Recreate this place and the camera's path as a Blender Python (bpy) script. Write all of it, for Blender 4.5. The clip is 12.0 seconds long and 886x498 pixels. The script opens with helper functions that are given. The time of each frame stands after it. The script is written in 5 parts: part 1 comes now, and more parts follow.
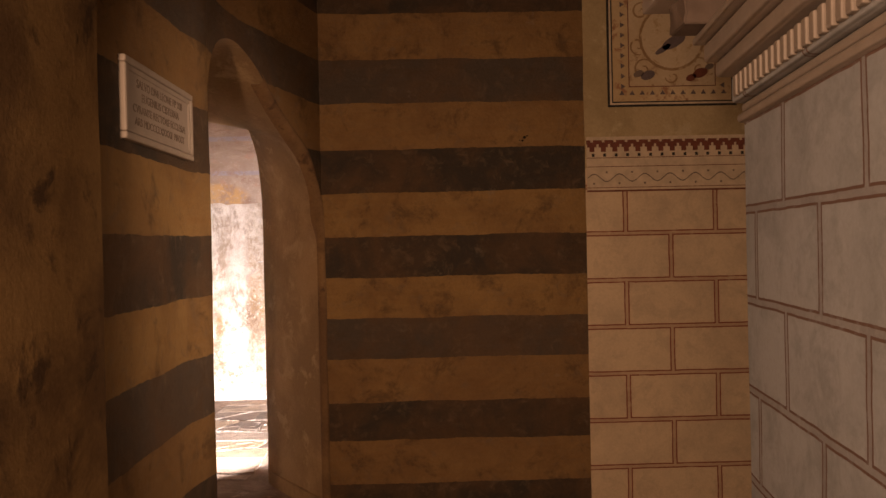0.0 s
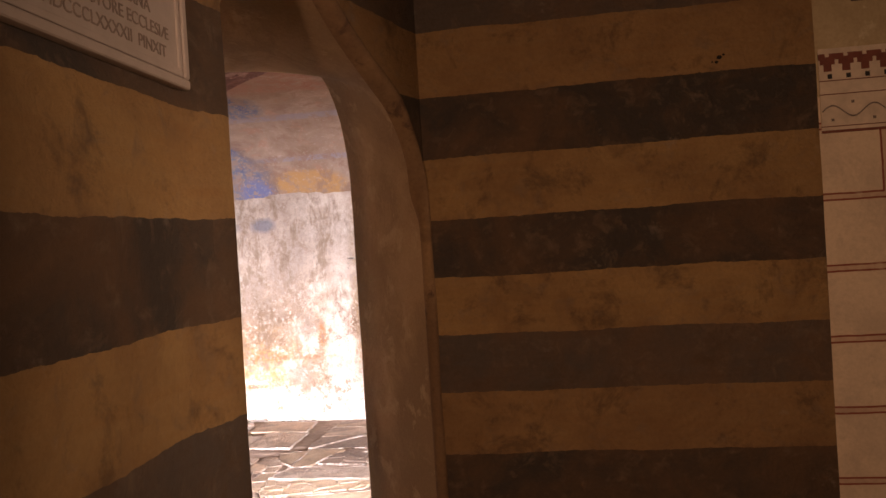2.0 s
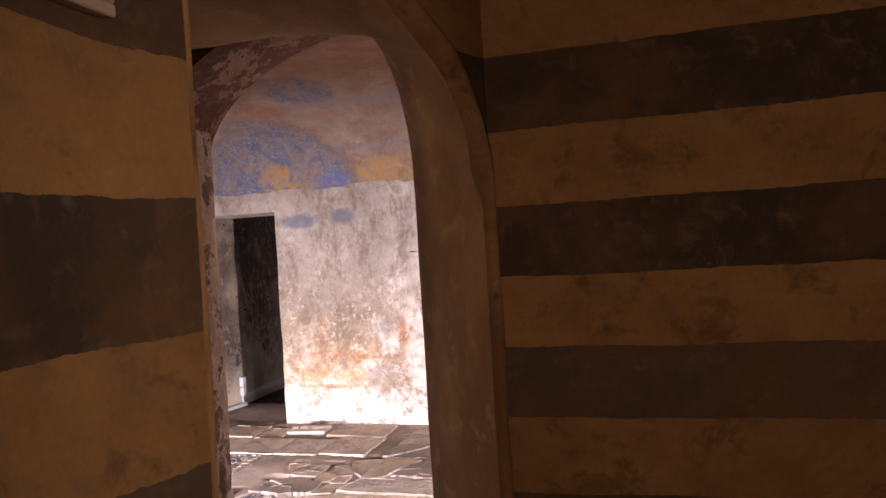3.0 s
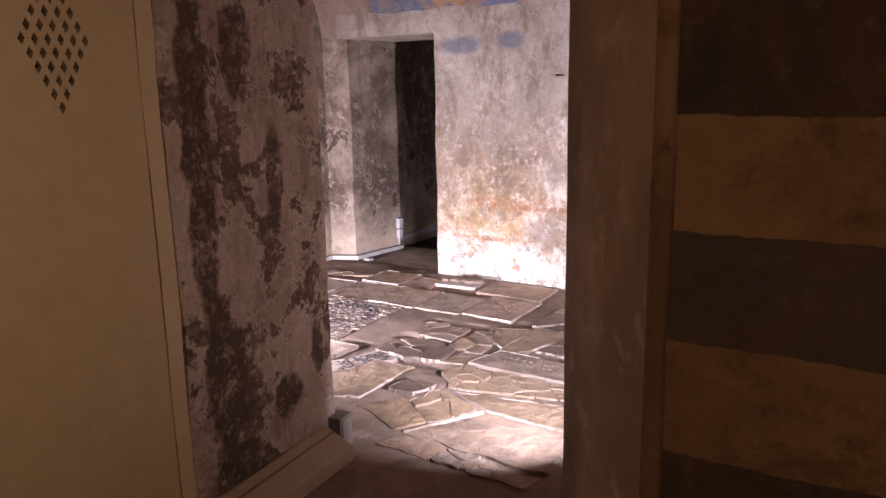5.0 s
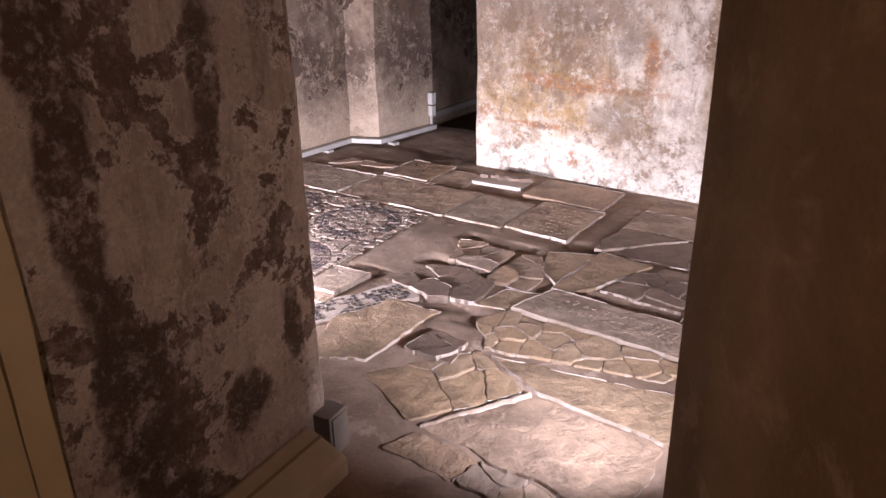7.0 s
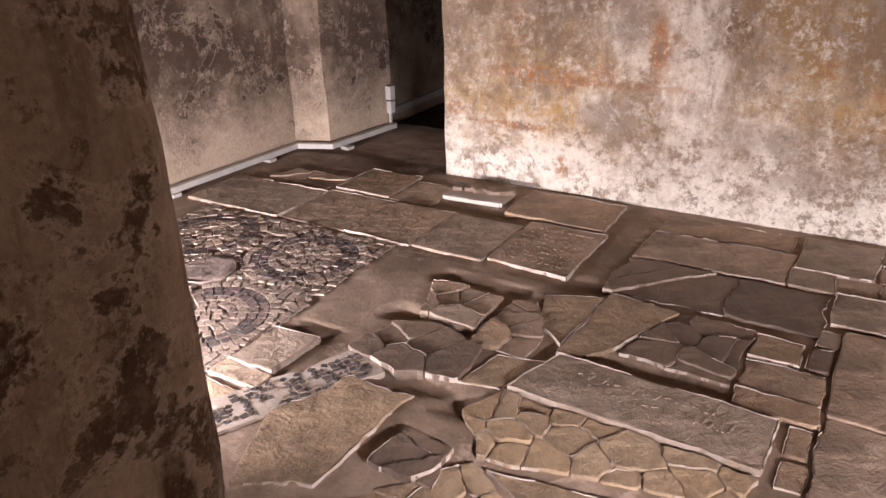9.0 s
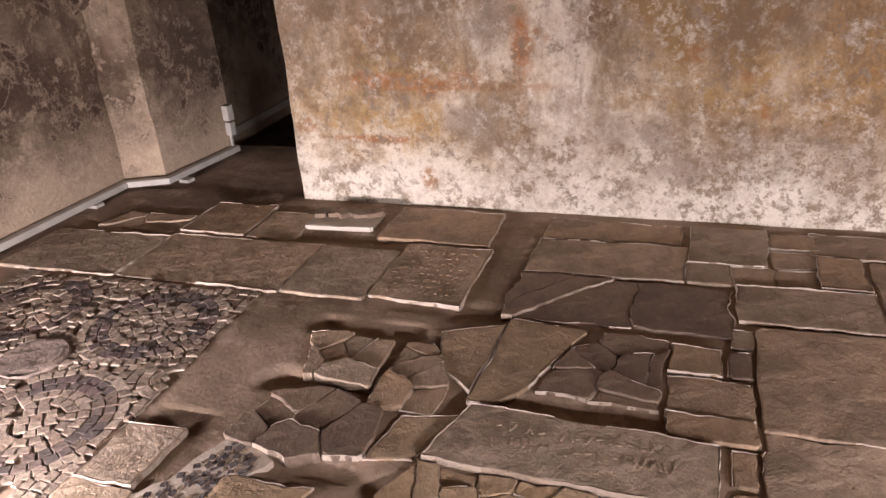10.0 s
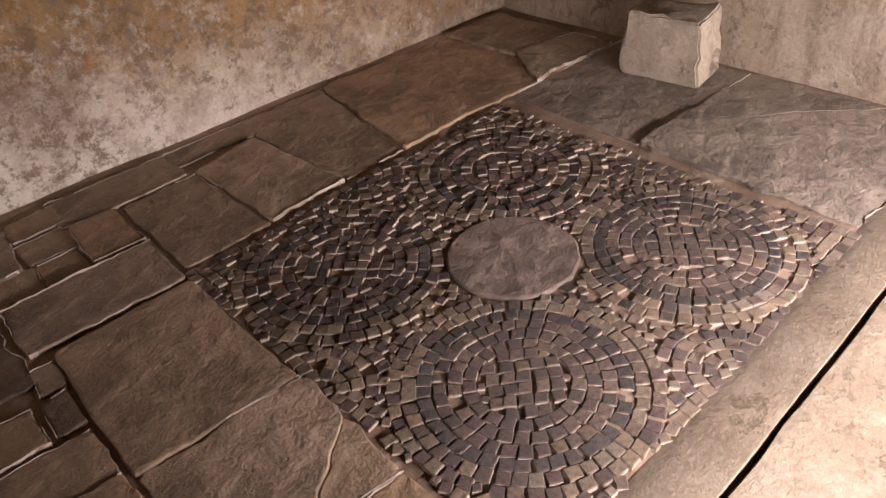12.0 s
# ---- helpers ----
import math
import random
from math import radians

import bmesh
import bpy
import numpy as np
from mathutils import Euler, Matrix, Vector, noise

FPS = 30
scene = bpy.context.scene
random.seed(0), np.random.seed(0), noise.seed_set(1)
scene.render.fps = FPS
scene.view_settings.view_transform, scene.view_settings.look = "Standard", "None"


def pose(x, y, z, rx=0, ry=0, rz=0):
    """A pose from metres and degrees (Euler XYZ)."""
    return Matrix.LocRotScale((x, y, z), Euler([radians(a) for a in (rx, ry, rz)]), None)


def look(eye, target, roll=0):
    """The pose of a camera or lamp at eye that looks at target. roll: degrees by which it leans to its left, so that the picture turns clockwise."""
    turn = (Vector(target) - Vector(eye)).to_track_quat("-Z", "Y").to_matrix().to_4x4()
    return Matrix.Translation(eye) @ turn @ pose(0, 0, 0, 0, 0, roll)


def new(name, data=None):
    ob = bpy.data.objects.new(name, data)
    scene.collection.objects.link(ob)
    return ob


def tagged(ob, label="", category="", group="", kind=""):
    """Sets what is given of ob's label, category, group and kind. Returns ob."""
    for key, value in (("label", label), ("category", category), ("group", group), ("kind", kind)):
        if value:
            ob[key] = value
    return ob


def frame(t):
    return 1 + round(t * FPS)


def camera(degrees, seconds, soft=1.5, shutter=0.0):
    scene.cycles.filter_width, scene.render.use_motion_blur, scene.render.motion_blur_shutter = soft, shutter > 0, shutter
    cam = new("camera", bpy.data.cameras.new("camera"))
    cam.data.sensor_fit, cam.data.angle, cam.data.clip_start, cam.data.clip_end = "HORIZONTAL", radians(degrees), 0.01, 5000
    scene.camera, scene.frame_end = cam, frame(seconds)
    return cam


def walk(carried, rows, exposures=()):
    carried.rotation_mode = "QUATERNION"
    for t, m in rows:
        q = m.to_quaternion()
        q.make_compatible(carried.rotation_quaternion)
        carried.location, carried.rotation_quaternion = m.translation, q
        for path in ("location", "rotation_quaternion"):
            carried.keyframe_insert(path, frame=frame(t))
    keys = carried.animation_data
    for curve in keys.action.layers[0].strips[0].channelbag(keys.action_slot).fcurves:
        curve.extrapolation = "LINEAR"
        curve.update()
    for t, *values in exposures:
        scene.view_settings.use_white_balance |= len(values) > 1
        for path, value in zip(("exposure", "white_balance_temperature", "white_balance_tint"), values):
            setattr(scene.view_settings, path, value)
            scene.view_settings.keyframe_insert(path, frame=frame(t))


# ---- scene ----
cam = camera(60.7, 12.0)
PATH = [
    (0, (0.02, -0.019, 1.735), (0.06, 1.981, 1.72), -1.2),
    (0.5, (0.054, 0.349, 1.732), (-0.035, 2.347, 1.72), -1.5),
    (1, (0.01, 0.707, 1.708), (-0.165, 2.699, 1.694), -1.5),
    (1.5, (-0.089, 1.104, 1.716), (-0.313, 3.091, 1.695), -2.5),
    (2, (-0.115, 1.447, 1.698), (-0.392, 3.426, 1.674), -3.6),
    (2.5, (-0.067, 1.805, 1.708), (-0.520, 3.749, 1.691), -3.5),
    (2.7, (-0.055, 1.912, 1.698), (-0.552, 3.845, 1.677), -3.6),
    (4.3, (-0.137, 2.793, 1.651), (-1.035, 4.577, 1.549), -1.4),
    (4.5, (-0.108, 2.875, 1.648), (-1.078, 4.617, 1.492), -1.5),
    (5, (-0.202, 3.117, 1.593), (-1.218, 4.789, 1.177), -1.1),
    (5.5, (-0.369, 3.386, 1.592), (-1.412, 5.019, 1.097), -1.2),
    (6, (-0.46, 3.62, 1.564), (-1.517, 5.214, 0.981), -1.5),
    (6.5, (-0.575, 3.919, 1.562), (-1.654, 5.467, 0.897), -1.5),
    (6.7, (-0.671, 4.014, 1.577), (-1.735, 5.539, 0.842), -0.6),
    (8.3, (-1.175, 4.599, 1.525), (-2.168, 6.132, 0.71), -2.8),
    (8.5, (-1.22, 4.695, 1.517), (-2.209, 6.23, 0.7), -2.6),
    (9, (-1.325, 4.865, 1.502), (-2.28, 6.413, 0.671), -1.9),
    (9.5, (-1.481, 5.047, 1.504), (-2.311, 6.658, 0.657), -1.1),
    (10, (-1.582, 5.194, 1.498), (-2.193, 6.892, 0.635), -4.4),
    (10.5, (-1.582, 5.366, 1.473), (-1.832, 7.111, 0.528), -6.4),
    (11, (-1.543, 5.582, 1.445), (-1.388, 7.276, 0.395), -8.6),
    (11.5, (-1.477, 5.684, 1.437), (-0.939, 7.213, 0.266), -6.9),
    (12, (-1.42, 5.747, 1.418), (-0.438, 7.014, 0.222), -6.2),
]
walk(cam, [(t, look(eye, target, roll)) for t, eye, target, roll in PATH],
     exposures=[(0, 0.72, 5850, 18), (1.8, 0.52, 5650, 21), (2.7, -0.02, 5450, 23), (4.3, -0.15, 5250, 27), (5.5, -0.4, 5180, 27), (6.7, -0.55, 5230, 25), (8.3, -0.82, 5600, 20), (10.2, -1.26, 6000, 20), (11.2, -1.58, 6150, 20), (12, -2.08, 6200, 21)])

# ---- light: floor-level strips and an added short light in the frescoed room, two unseen warm lights in the striped chapel ----
world = bpy.data.worlds.new("world")
scene.world = world
world.use_nodes = True
world.node_tree.nodes["Background"].inputs[0].default_value = (0.02, 0.017, 0.015, 1)
world.node_tree.nodes["Background"].inputs[1].default_value = 0.1


def area(name, m, sx, sy, watts, colour):
    data = bpy.data.lights.new(name, "AREA")
    data.shape, data.size, data.size_y, data.energy, data.color = "RECTANGLE", sx, sy, watts, colour
    ob = new(name, data)
    ob.matrix_world = m
    return ob


LED = (1.0, 0.90, 0.82)
area("low_light", look((0.28, 5.75, 0.34), (0.26, 7.5, 0.0)), 2.35, 0.03, 185, LED).data.spread = radians(135)
area("low_light", look((-3.66, 5.73, 0.17), (-3.45, 7.2, 0.0)), 1.98, 0.03, 220, LED).data.spread = radians(130)
# Short light added to brighten the doorway floor; no strip is known here
area("low_light", look((-1.12, 5.72, 0.46), (-2.5, 6.7, 0.0)), 0.25, 0.03, 18, LED).data.spread = radians(82)
area("chapel_light", look((-0.68, -0.8, 2.1), (0.6, 4.8, 1.3)), 0.14, 0.9, 21, (1.0, 0.58, 0.295)).data.spread = radians(105)
# Unseen fill, kept narrow to brighten only the door leaf and west wall
area("chapel_light", look((3.0, 3.3, 2.5), (-2.25, 3.7, 1.4)), 0.5, 0.5, 3.6, (1.0, 0.63, 0.35)).data.spread = radians(40)


# ---- node helpers ----
class Mat:
    def __init__(self, name, rough=0.85):
        self.m = bpy.data.materials.new(name)
        self.m.use_nodes = True
        self.t = self.m.node_tree
        self.b = self.t.nodes["Principled BSDF"]
        self.b.inputs["Roughness"].default_value = rough
        self.co = self.t.nodes.new("ShaderNodeTexCoord").outputs["Object"]

    def node(self, kind, **props):
        n = self.t.nodes.new("ShaderNode" + kind)
        for k, v in props.items():
            if k == "op":
                n.operation = v
            elif k == "blend":
                n.blend_type = v
        return n

    def put(self, sock, v):
        if isinstance(v, bpy.types.NodeSocket):
            self.t.links.new(v, sock)
        elif isinstance(v, tuple) and len(v) == 3 and sock.type == "RGBA":
            sock.default_value = (*v, 1)
        else:
            sock.default_value = v

    def math(self, op, a, b=0.0, c=0.0):
        n = self.node("Math", op=op)
        for s, v in zip(n.inputs, (a, b, c)):
            self.put(s, v)
        return n.outputs[0]

    def noise(self, scale, detail=6.0, rough=0.6, co=None, warp=0.0):
        n = self.node("TexNoise")
        self.put(n.inputs["Vector"], co or self.co)
        n.inputs["Scale"].default_value, n.inputs["Detail"].default_value = scale, detail
        n.inputs["Roughness"].default_value, n.inputs["Distortion"].default_value = rough, warp
        return n.outputs["Fac"]

    def voronoi(self, scale, out="Distance", co=None):
        n = self.node("TexVoronoi")
        self.put(n.inputs["Vector"], co or self.co)
        n.inputs["Scale"].default_value = scale
        return n.outputs[out]

    def moved(self, loc=(0, 0, 0), scl=(1, 1, 1)):
        n = self.node("Mapping")
        self.put(n.inputs["Vector"], self.co)
        n.inputs["Location"].default_value, n.inputs["Scale"].default_value = loc, scl
        return n.outputs[0]

    def ramp(self, fac, stops, mode="LINEAR"):
        n = self.node("ValToRGB")
        n.color_ramp.interpolation = mode
        e = n.color_ramp.elements
        while len(e) < len(stops):
            e.new(0.5)
        for el, (p, c) in zip(e, stops):
            el.position = p
            el.color = (*c, 1) if isinstance(c, tuple) else (c, c, c, 1)
        self.put(n.inputs[0], fac)
        return n.outputs[0]

    def step(self, fac, lo, hi):
        n = self.node("MapRange")
        self.put(n.inputs[0], fac)
        n.inputs[1].default_value, n.inputs[2].default_value = lo, hi
        return n.outputs[0]

    def mix(self, fac, a, b, blend="MIX"):
        n = self.node("Mix")
        n.data_type, n.blend_type = "RGBA", blend
        self.put(n.inputs[0], fac)
        self.put(n.inputs[6], a)
        self.put(n.inputs[7], b)
        return n.outputs[2]

    def xyz(self):
        n = self.node("SeparateXYZ")
        self.put(n.inputs[0], self.co)
        return n.outputs

    def blob(self, x, z, rx, rz, soft=0.7, wob=0.6, axis="x"):
        """A mask about an upright ellipse, with a ragged rim."""
        s = self.xyz()
        a = self.math("DIVIDE", self.math("SUBTRACT", s["X" if axis == "x" else "Y"], x), rx)
        b = self.math("DIVIDE", self.math("SUBTRACT", s["Z"], z), rz)
        d = self.math("SQRT", self.math("ADD", self.math("MULTIPLY", a, a), self.math("MULTIPLY", b, b)))
        d = self.math("ADD", d, self.math("MULTIPLY", self.math("SUBTRACT", self.noise(5, 5), 0.5), wob * 4))
        return self.step(d, 1.0 + soft * 0.5, 1.0 - soft * 0.5)

    def random(self):
        return self.node("ObjectInfo").outputs["Random"]

    def island(self):
        return self.node("NewGeometry").outputs["Random Per Island"]

    def done(self, colour, height=None, bump=0.3, dist=0.01, rough=None):
        self.put(self.b.inputs["Base Color"], colour)
        if rough is not None:
            self.put(self.b.inputs["Roughness"], rough)
        if height is not None:
            n = self.node("Bump")
            n.inputs["Strength"].default_value, n.inputs["Distance"].default_value = bump, dist
            self.put(n.inputs["Height"], height)
            self.t.links.new(n.outputs[0], self.b.inputs["Normal"])
        return self.m


def limewash(name, base, dark, fleck, grain=9.0, bump=0.35):
    m = Mat(name, 0.9)
    big = m.noise(1.7, 5, 0.6)
    mid = m.noise(grain, 8, 0.68, warp=0.4)
    fine = m.noise(70, 4, 0.7)
    c = m.mix(m.step(big, 0.42, 0.60), base, dark)
    c = m.mix(m.math("MULTIPLY", m.step(m.noise(grain * 0.45, 9, 0.72, warp=0.6), 0.50, 0.60), 0.7), c, dark)
    c = m.mix(m.step(mid, 0.555, 0.635), c, fleck)
    c = m.mix(m.math("MULTIPLY", m.step(fine, 0.3, 0.7), 0.25), c, dark, "MULTIPLY")
    h = m.math("ADD", m.math("MULTIPLY", mid, 0.7), m.math("MULTIPLY", fine, 0.2))
    return m.done(c, h, bump, 0.012)


def stripes(name):
    """Ochre plaster with painted grey bands at uneven heights."""
    m = Mat(name, 0.8)
    z = m.xyz()["Z"]
    wob = m.math("MULTIPLY", m.math("SUBTRACT", m.noise(2.2, 3), 0.5), 0.035)
    wob2 = m.math("MULTIPLY", m.math("SUBTRACT", m.noise(26, 3), 0.5), 0.014)
    f = m.math("DIVIDE", m.math("ADD", z, m.math("ADD", wob, wob2)), 4.2)
    och, och2 = (0.33, 0.205, 0.068), (0.29, 0.175, 0.062)
    blk, gry = (0.044, 0.034, 0.024), (0.088, 0.068, 0.050)
    edges = [(0.0, blk), (0.185, och2), (0.46, blk), (0.72, och2), (0.99, gry), (1.257, och), (1.525, blk), (1.78, och),
             (2.055, blk), (2.335, och2), (2.63, gry), (2.91, och2), (3.21, blk), (3.5, och)]
    c = m.ramp(f, [(e / 4.2, col) for e, col in edges], "CONSTANT")
    big, mid, fine = m.noise(2.6, 6, 0.65, warp=0.6), m.noise(11, 8, 0.7, warp=0.5), m.noise(60, 5, 0.7)
    brush = m.noise(7, 6, 0.6, co=m.moved(scl=(0.5, 0.5, 5)))
    c = m.mix(m.math("MULTIPLY", m.step(big, 0.40, 0.66), 0.55), c, (0.16, 0.085, 0.03))
    c = m.mix(m.math("MULTIPLY", m.step(mid, 0.54, 0.70), 0.55), c, (0.19, 0.135, 0.08))
    stain = m.noise(4.5, 10, 0.74, warp=0.3)
    c = m.mix(m.math("MULTIPLY", m.step(stain, 0.53, 0.63), 0.6), c, (0.085, 0.05, 0.022))
    scuff = m.math("MULTIPLY", m.step(m.noise(8, 9, 0.7), 0.60, 0.72), m.step(m.noise(1.6, 3), 0.45, 0.6))
    c = m.mix(m.math("MULTIPLY", scuff, 0.5), c, (0.30, 0.25, 0.18))
    c = m.mix(m.math("MULTIPLY", m.step(brush, 0.35, 0.75), 0.4), c, (0.45, 0.36, 0.22), "OVERLAY")
    c = m.mix(m.math("MULTIPLY", m.step(fine, 0.35, 0.75), 0.35), c, (0.5, 0.45, 0.4), "MULTIPLY")
    return m.done(c, m.math("ADD", mid, m.math("MULTIPLY", fine, 0.5)), 0.75, 0.018)


def painted_ashlar(name, base, dark, line, x0, z0, w, h, along="X"):
    """Plaster with painted courses: two thin red lines round every block."""
    m = Mat(name, 0.82)
    s = m.xyz()
    comb = m.node("CombineXYZ")
    wob = m.math("MULTIPLY", m.math("SUBTRACT", m.noise(9, 3), 0.5), 0.008)
    m.put(comb.inputs[0], m.math("ADD", m.math("SUBTRACT", s[along], x0), wob))
    m.put(comb.inputs[1], m.math("ADD", m.math("SUBTRACT", s["Z"], z0), wob))

    def courses(mortar):
        n = m.node("TexBrick")
        m.put(n.inputs["Vector"], comb.outputs[0])
        n.inputs["Scale"].default_value = 1.0
        n.inputs["Brick Width"].default_value, n.inputs["Row Height"].default_value = w, h
        n.inputs["Mortar Size"].default_value, n.inputs["Mortar Smooth"].default_value = mortar, 0.0
        n.offset = 0.5
        return n.outputs["Fac"]

    ring = m.math("MINIMUM", m.math("SUBTRACT", courses(0.017), m.math("MULTIPLY", courses(0.009), 0.72)), 1.0)
    big, mid, fine = m.noise(2.4, 6, 0.65, warp=0.5), m.noise(14, 7, 0.7), m.noise(70, 4, 0.7)
    c = m.mix(m.math("MULTIPLY", m.step(big, 0.42, 0.68), 0.7), base, dark)
    c = m.mix(m.math("MULTIPLY", m.step(m.noise(6, 9, 0.74, warp=0.3), 0.48, 0.62), 0.65), c, dark)
    c = m.mix(m.math("MULTIPLY", ring, m.step(mid, 0.2, 0.45)), c, line)
    c = m.mix(m.math("MULTIPLY", m.step(fine, 0.4, 0.8), 0.3), c, (0.6, 0.55, 0.5), "MULTIPLY")
    return m.done(c, m.math("ADD", mid, m.math("MULTIPLY", fine, 0.4)), 0.2, 0.008)


def worn_plaster(name, base, pink, brown, amount=0.5, blotch=0.0, whiten=0.0, bare=()):
    """Old lime plaster: chalky coat flaked down to a mauve-brown one, with runs, dark blotches and a foot paled by
    salts and painted-in light.
    """
    m = Mat(name, 0.92)
    big = m.noise(2.6, 9, 0.68, warp=0.4)
    patch = m.noise(3.6, 12, 0.70, warp=0.25)
    run = m.noise(7, 9, 0.7, co=m.moved(scl=(1.6, 1.6, 0.3)))
    fine, grit = m.noise(60, 6, 0.72), m.noise(18, 10, 0.76)
    c = m.mix(m.step(big, 0.38, 0.64), base, pink)
    if blotch:
        c = m.mix(m.math("MULTIPLY", m.step(m.noise(1.0, 10, 0.7, warp=0.5), 0.34, 0.52), blotch), c, brown)
    c = m.mix(m.math("MULTIPLY", m.step(run, 0.50, 0.68), 0.6), c, brown)
    cut = 0.62 - 0.12 * amount
    hole = m.step(patch, cut, cut + 0.025)
    rim = m.math("SUBTRACT", m.step(patch, cut - 0.025, cut - 0.01), hole)
    c = m.mix(m.math("MULTIPLY", m.math("MAXIMUM", rim, 0.0), 0.6 * min(1.0, amount * 2)), c, tuple(min(0.8, 1.25 * v) for v in base))
    c = m.mix(m.math("MULTIPLY", hole, m.step(grit, 0.24, 0.52)), c, brown)
    flake = m.math("MULTIPLY", m.step(grit, 0.555, 0.585), m.step(big, 0.40, 0.56))
    c = m.mix(m.math("MULTIPLY", flake, 0.7), c, brown)
    for y, z, ry, rz in bare:
        c = m.mix(m.math("MULTIPLY", m.blob(y, z, ry, rz, 0.25, 0.55, "y"), m.step(grit, 0.3, 0.5)), c, tuple(0.8 * v for v in brown))
    chalk = m.step(m.noise(9, 11, 0.76, warp=0.2), 0.545, 0.62)
    c = m.mix(m.math("MULTIPLY", chalk, 0.6), c, tuple(min(0.8, 1.25 * v) for v in base))
    if whiten:
        # Ragged pale foot: salts, plus the low lights' brightness put into the colour
        low = m.step(m.math("ADD", m.xyz()["Z"], m.math("MULTIPLY", m.math("SUBTRACT", patch, 0.5), 1.6)), 0.6, 0.1)
        c = m.mix(m.math("MULTIPLY", low, whiten), c, tuple(min(0.8, 1.3 * v) for v in base))
    c = m.mix(m.math("MULTIPLY", m.step(fine, 0.35, 0.75), 0.55), c, (0.45, 0.38, 0.33), "MULTIPLY")
    h = m.math("SUBTRACT", m.math("ADD", m.math("MULTIPLY", fine, 0.35), m.math("MULTIPLY", grit, 0.5)), m.math("ADD", m.math("MULTIPLY", hole, 0.35), m.math("MULTIPLY", flake, 0.2)))
    return m.done(c, h, 0.7, 0.018)


def stone(name, cols, bump=0.3, rough=0.55, per="object"):
    """Worn marble and limestone; each piece takes its own tone."""
    m = Mat(name, rough)
    r = m.random() if per == "object" else m.math("FRACT", m.math("ADD", m.random(), m.island()))
    step = 1.0 / len(cols)
    c = m.ramp(r, [(i * step, k) for i, k in enumerate(cols)], "CONSTANT")
    big, mid, fine = m.noise(3.0, 6, 0.6, warp=0.8), m.noise(16, 8, 0.7), m.noise(90, 5, 0.7)
    vein = m.noise(5, 8, 0.55, co=m.moved(scl=(1, 2.6, 1)), warp=1.8)
    c = m.mix(m.math("MULTIPLY", m.step(big, 0.42, 0.60), 0.7), c, tuple(0.34 * v for v in cols[0]))
    c = m.mix(m.math("MULTIPLY", m.step(m.noise(7, 10, 0.75), 0.50, 0.62), 0.45), c, tuple(0.5 * v for v in cols[0]))
    c = m.mix(m.math("MULTIPLY", m.step(mid, 0.50, 0.70), 0.45), c, tuple(min(0.6, 1.55 * v) for v in cols[0]))
    c = m.mix(m.math("MULTIPLY", m.step(vein, 0.57, 0.6), 0.25), c, tuple(min(0.6, 1.4 * v) for v in cols[0]))
    c = m.mix(m.math("MULTIPLY", m.step(fine, 0.4, 0.8), 0.4), c, (0.5, 0.45, 0.4), "MULTIPLY")
    pit = m.step(m.voronoi(38), 0.16, 0.05)
    worn = m.noise(10, 2.5, 0.5, warp=0.6)
    h = m.math("ADD", m.math("ADD", m.math("MULTIPLY", mid, 0.2), m.math("MULTIPLY", worn, 1.0)), m.math("ADD", m.math("MULTIPLY", fine, 0.28), m.math("MULTIPLY", big, 0.9)))
    h = m.math("SUBTRACT", h, m.math("MULTIPLY", m.math("MULTIPLY", pit, m.step(mid, 0.5, 0.6)), 0.25))
    return m.done(c, h, bump, 0.028, m.math("ADD", rough - 0.1, m.math("MULTIPLY", mid, 0.3)))


def plain(name, colour, rough=0.6, vary=0.25, metal=0.0, scale=12.0):
    m = Mat(name, rough)
    n, f = m.noise(scale, 6, 0.65), m.noise(80, 4, 0.7)
    c = m.mix(m.math("MULTIPLY", m.step(n, 0.35, 0.7), vary), colour, tuple(0.45 * v for v in colour))
    m.b.inputs["Metallic"].default_value = metal
    return m.done(c, m.math("ADD", n, m.math("MULTIPLY", f, 0.3)), 0.12, 0.006)


STRIPE = stripes("striped_plaster")
OCHRE = limewash("ochre_plaster", (0.36, 0.225, 0.08), (0.165, 0.095, 0.036), (0.10, 0.058, 0.025), 4.0, 0.5)
JAMB = limewash("brown_limewash", (0.41, 0.285, 0.15), (0.29, 0.197, 0.10), (0.45, 0.33, 0.185), 5.0, 0.5)
ARRIS = limewash("umber_plaster", (0.27, 0.165, 0.07), (0.17, 0.10, 0.045), (0.11, 0.06, 0.03), 6.0, 0.6)
ASHLAR = painted_ashlar("painted_ashlar", (0.68, 0.535, 0.35), (0.50, 0.39, 0.265), (0.24, 0.062, 0.03), 1.30, 0.265, 0.585, 0.302)
PIER = painted_ashlar("painted_pier", (0.50, 0.53, 0.56), (0.33, 0.35, 0.37), (0.20, 0.12, 0.09), 1.915, -0.03, 0.55, 0.31, "Y")
OLIVE = limewash("olive_plaster", (0.52, 0.41, 0.23), (0.40, 0.31, 0.16), (0.56, 0.46, 0.28), 6.0, 0.15)
WORN = worn_plaster("flaked_plaster", (0.66, 0.55, 0.455), (0.46, 0.36, 0.28), (0.165, 0.105, 0.072), 0.75, bare=((4.92, 1.35, 0.07, 0.75), (4.97, 0.55, 0.10, 0.30), (5.33, 0.36, 0.085, 0.10), (5.14, 1.75, 0.07, 0.14), (5.02, 0.16, 0.13, 0.10), (5.52, 0.5, 0.04, 0.14), (5.3, 1.25, 0.05, 0.2)))
GREYED = worn_plaster("grey_worn_plaster", (0.40, 0.31, 0.222), (0.21, 0.138, 0.080), (0.07, 0.042, 0.026), 0.35, 0.92, 0.85)
EAST = worn_plaster("pale_stained_plaster", (0.55, 0.46, 0.36), (0.42, 0.33, 0.235), (0.22, 0.16, 0.10), 0.2)
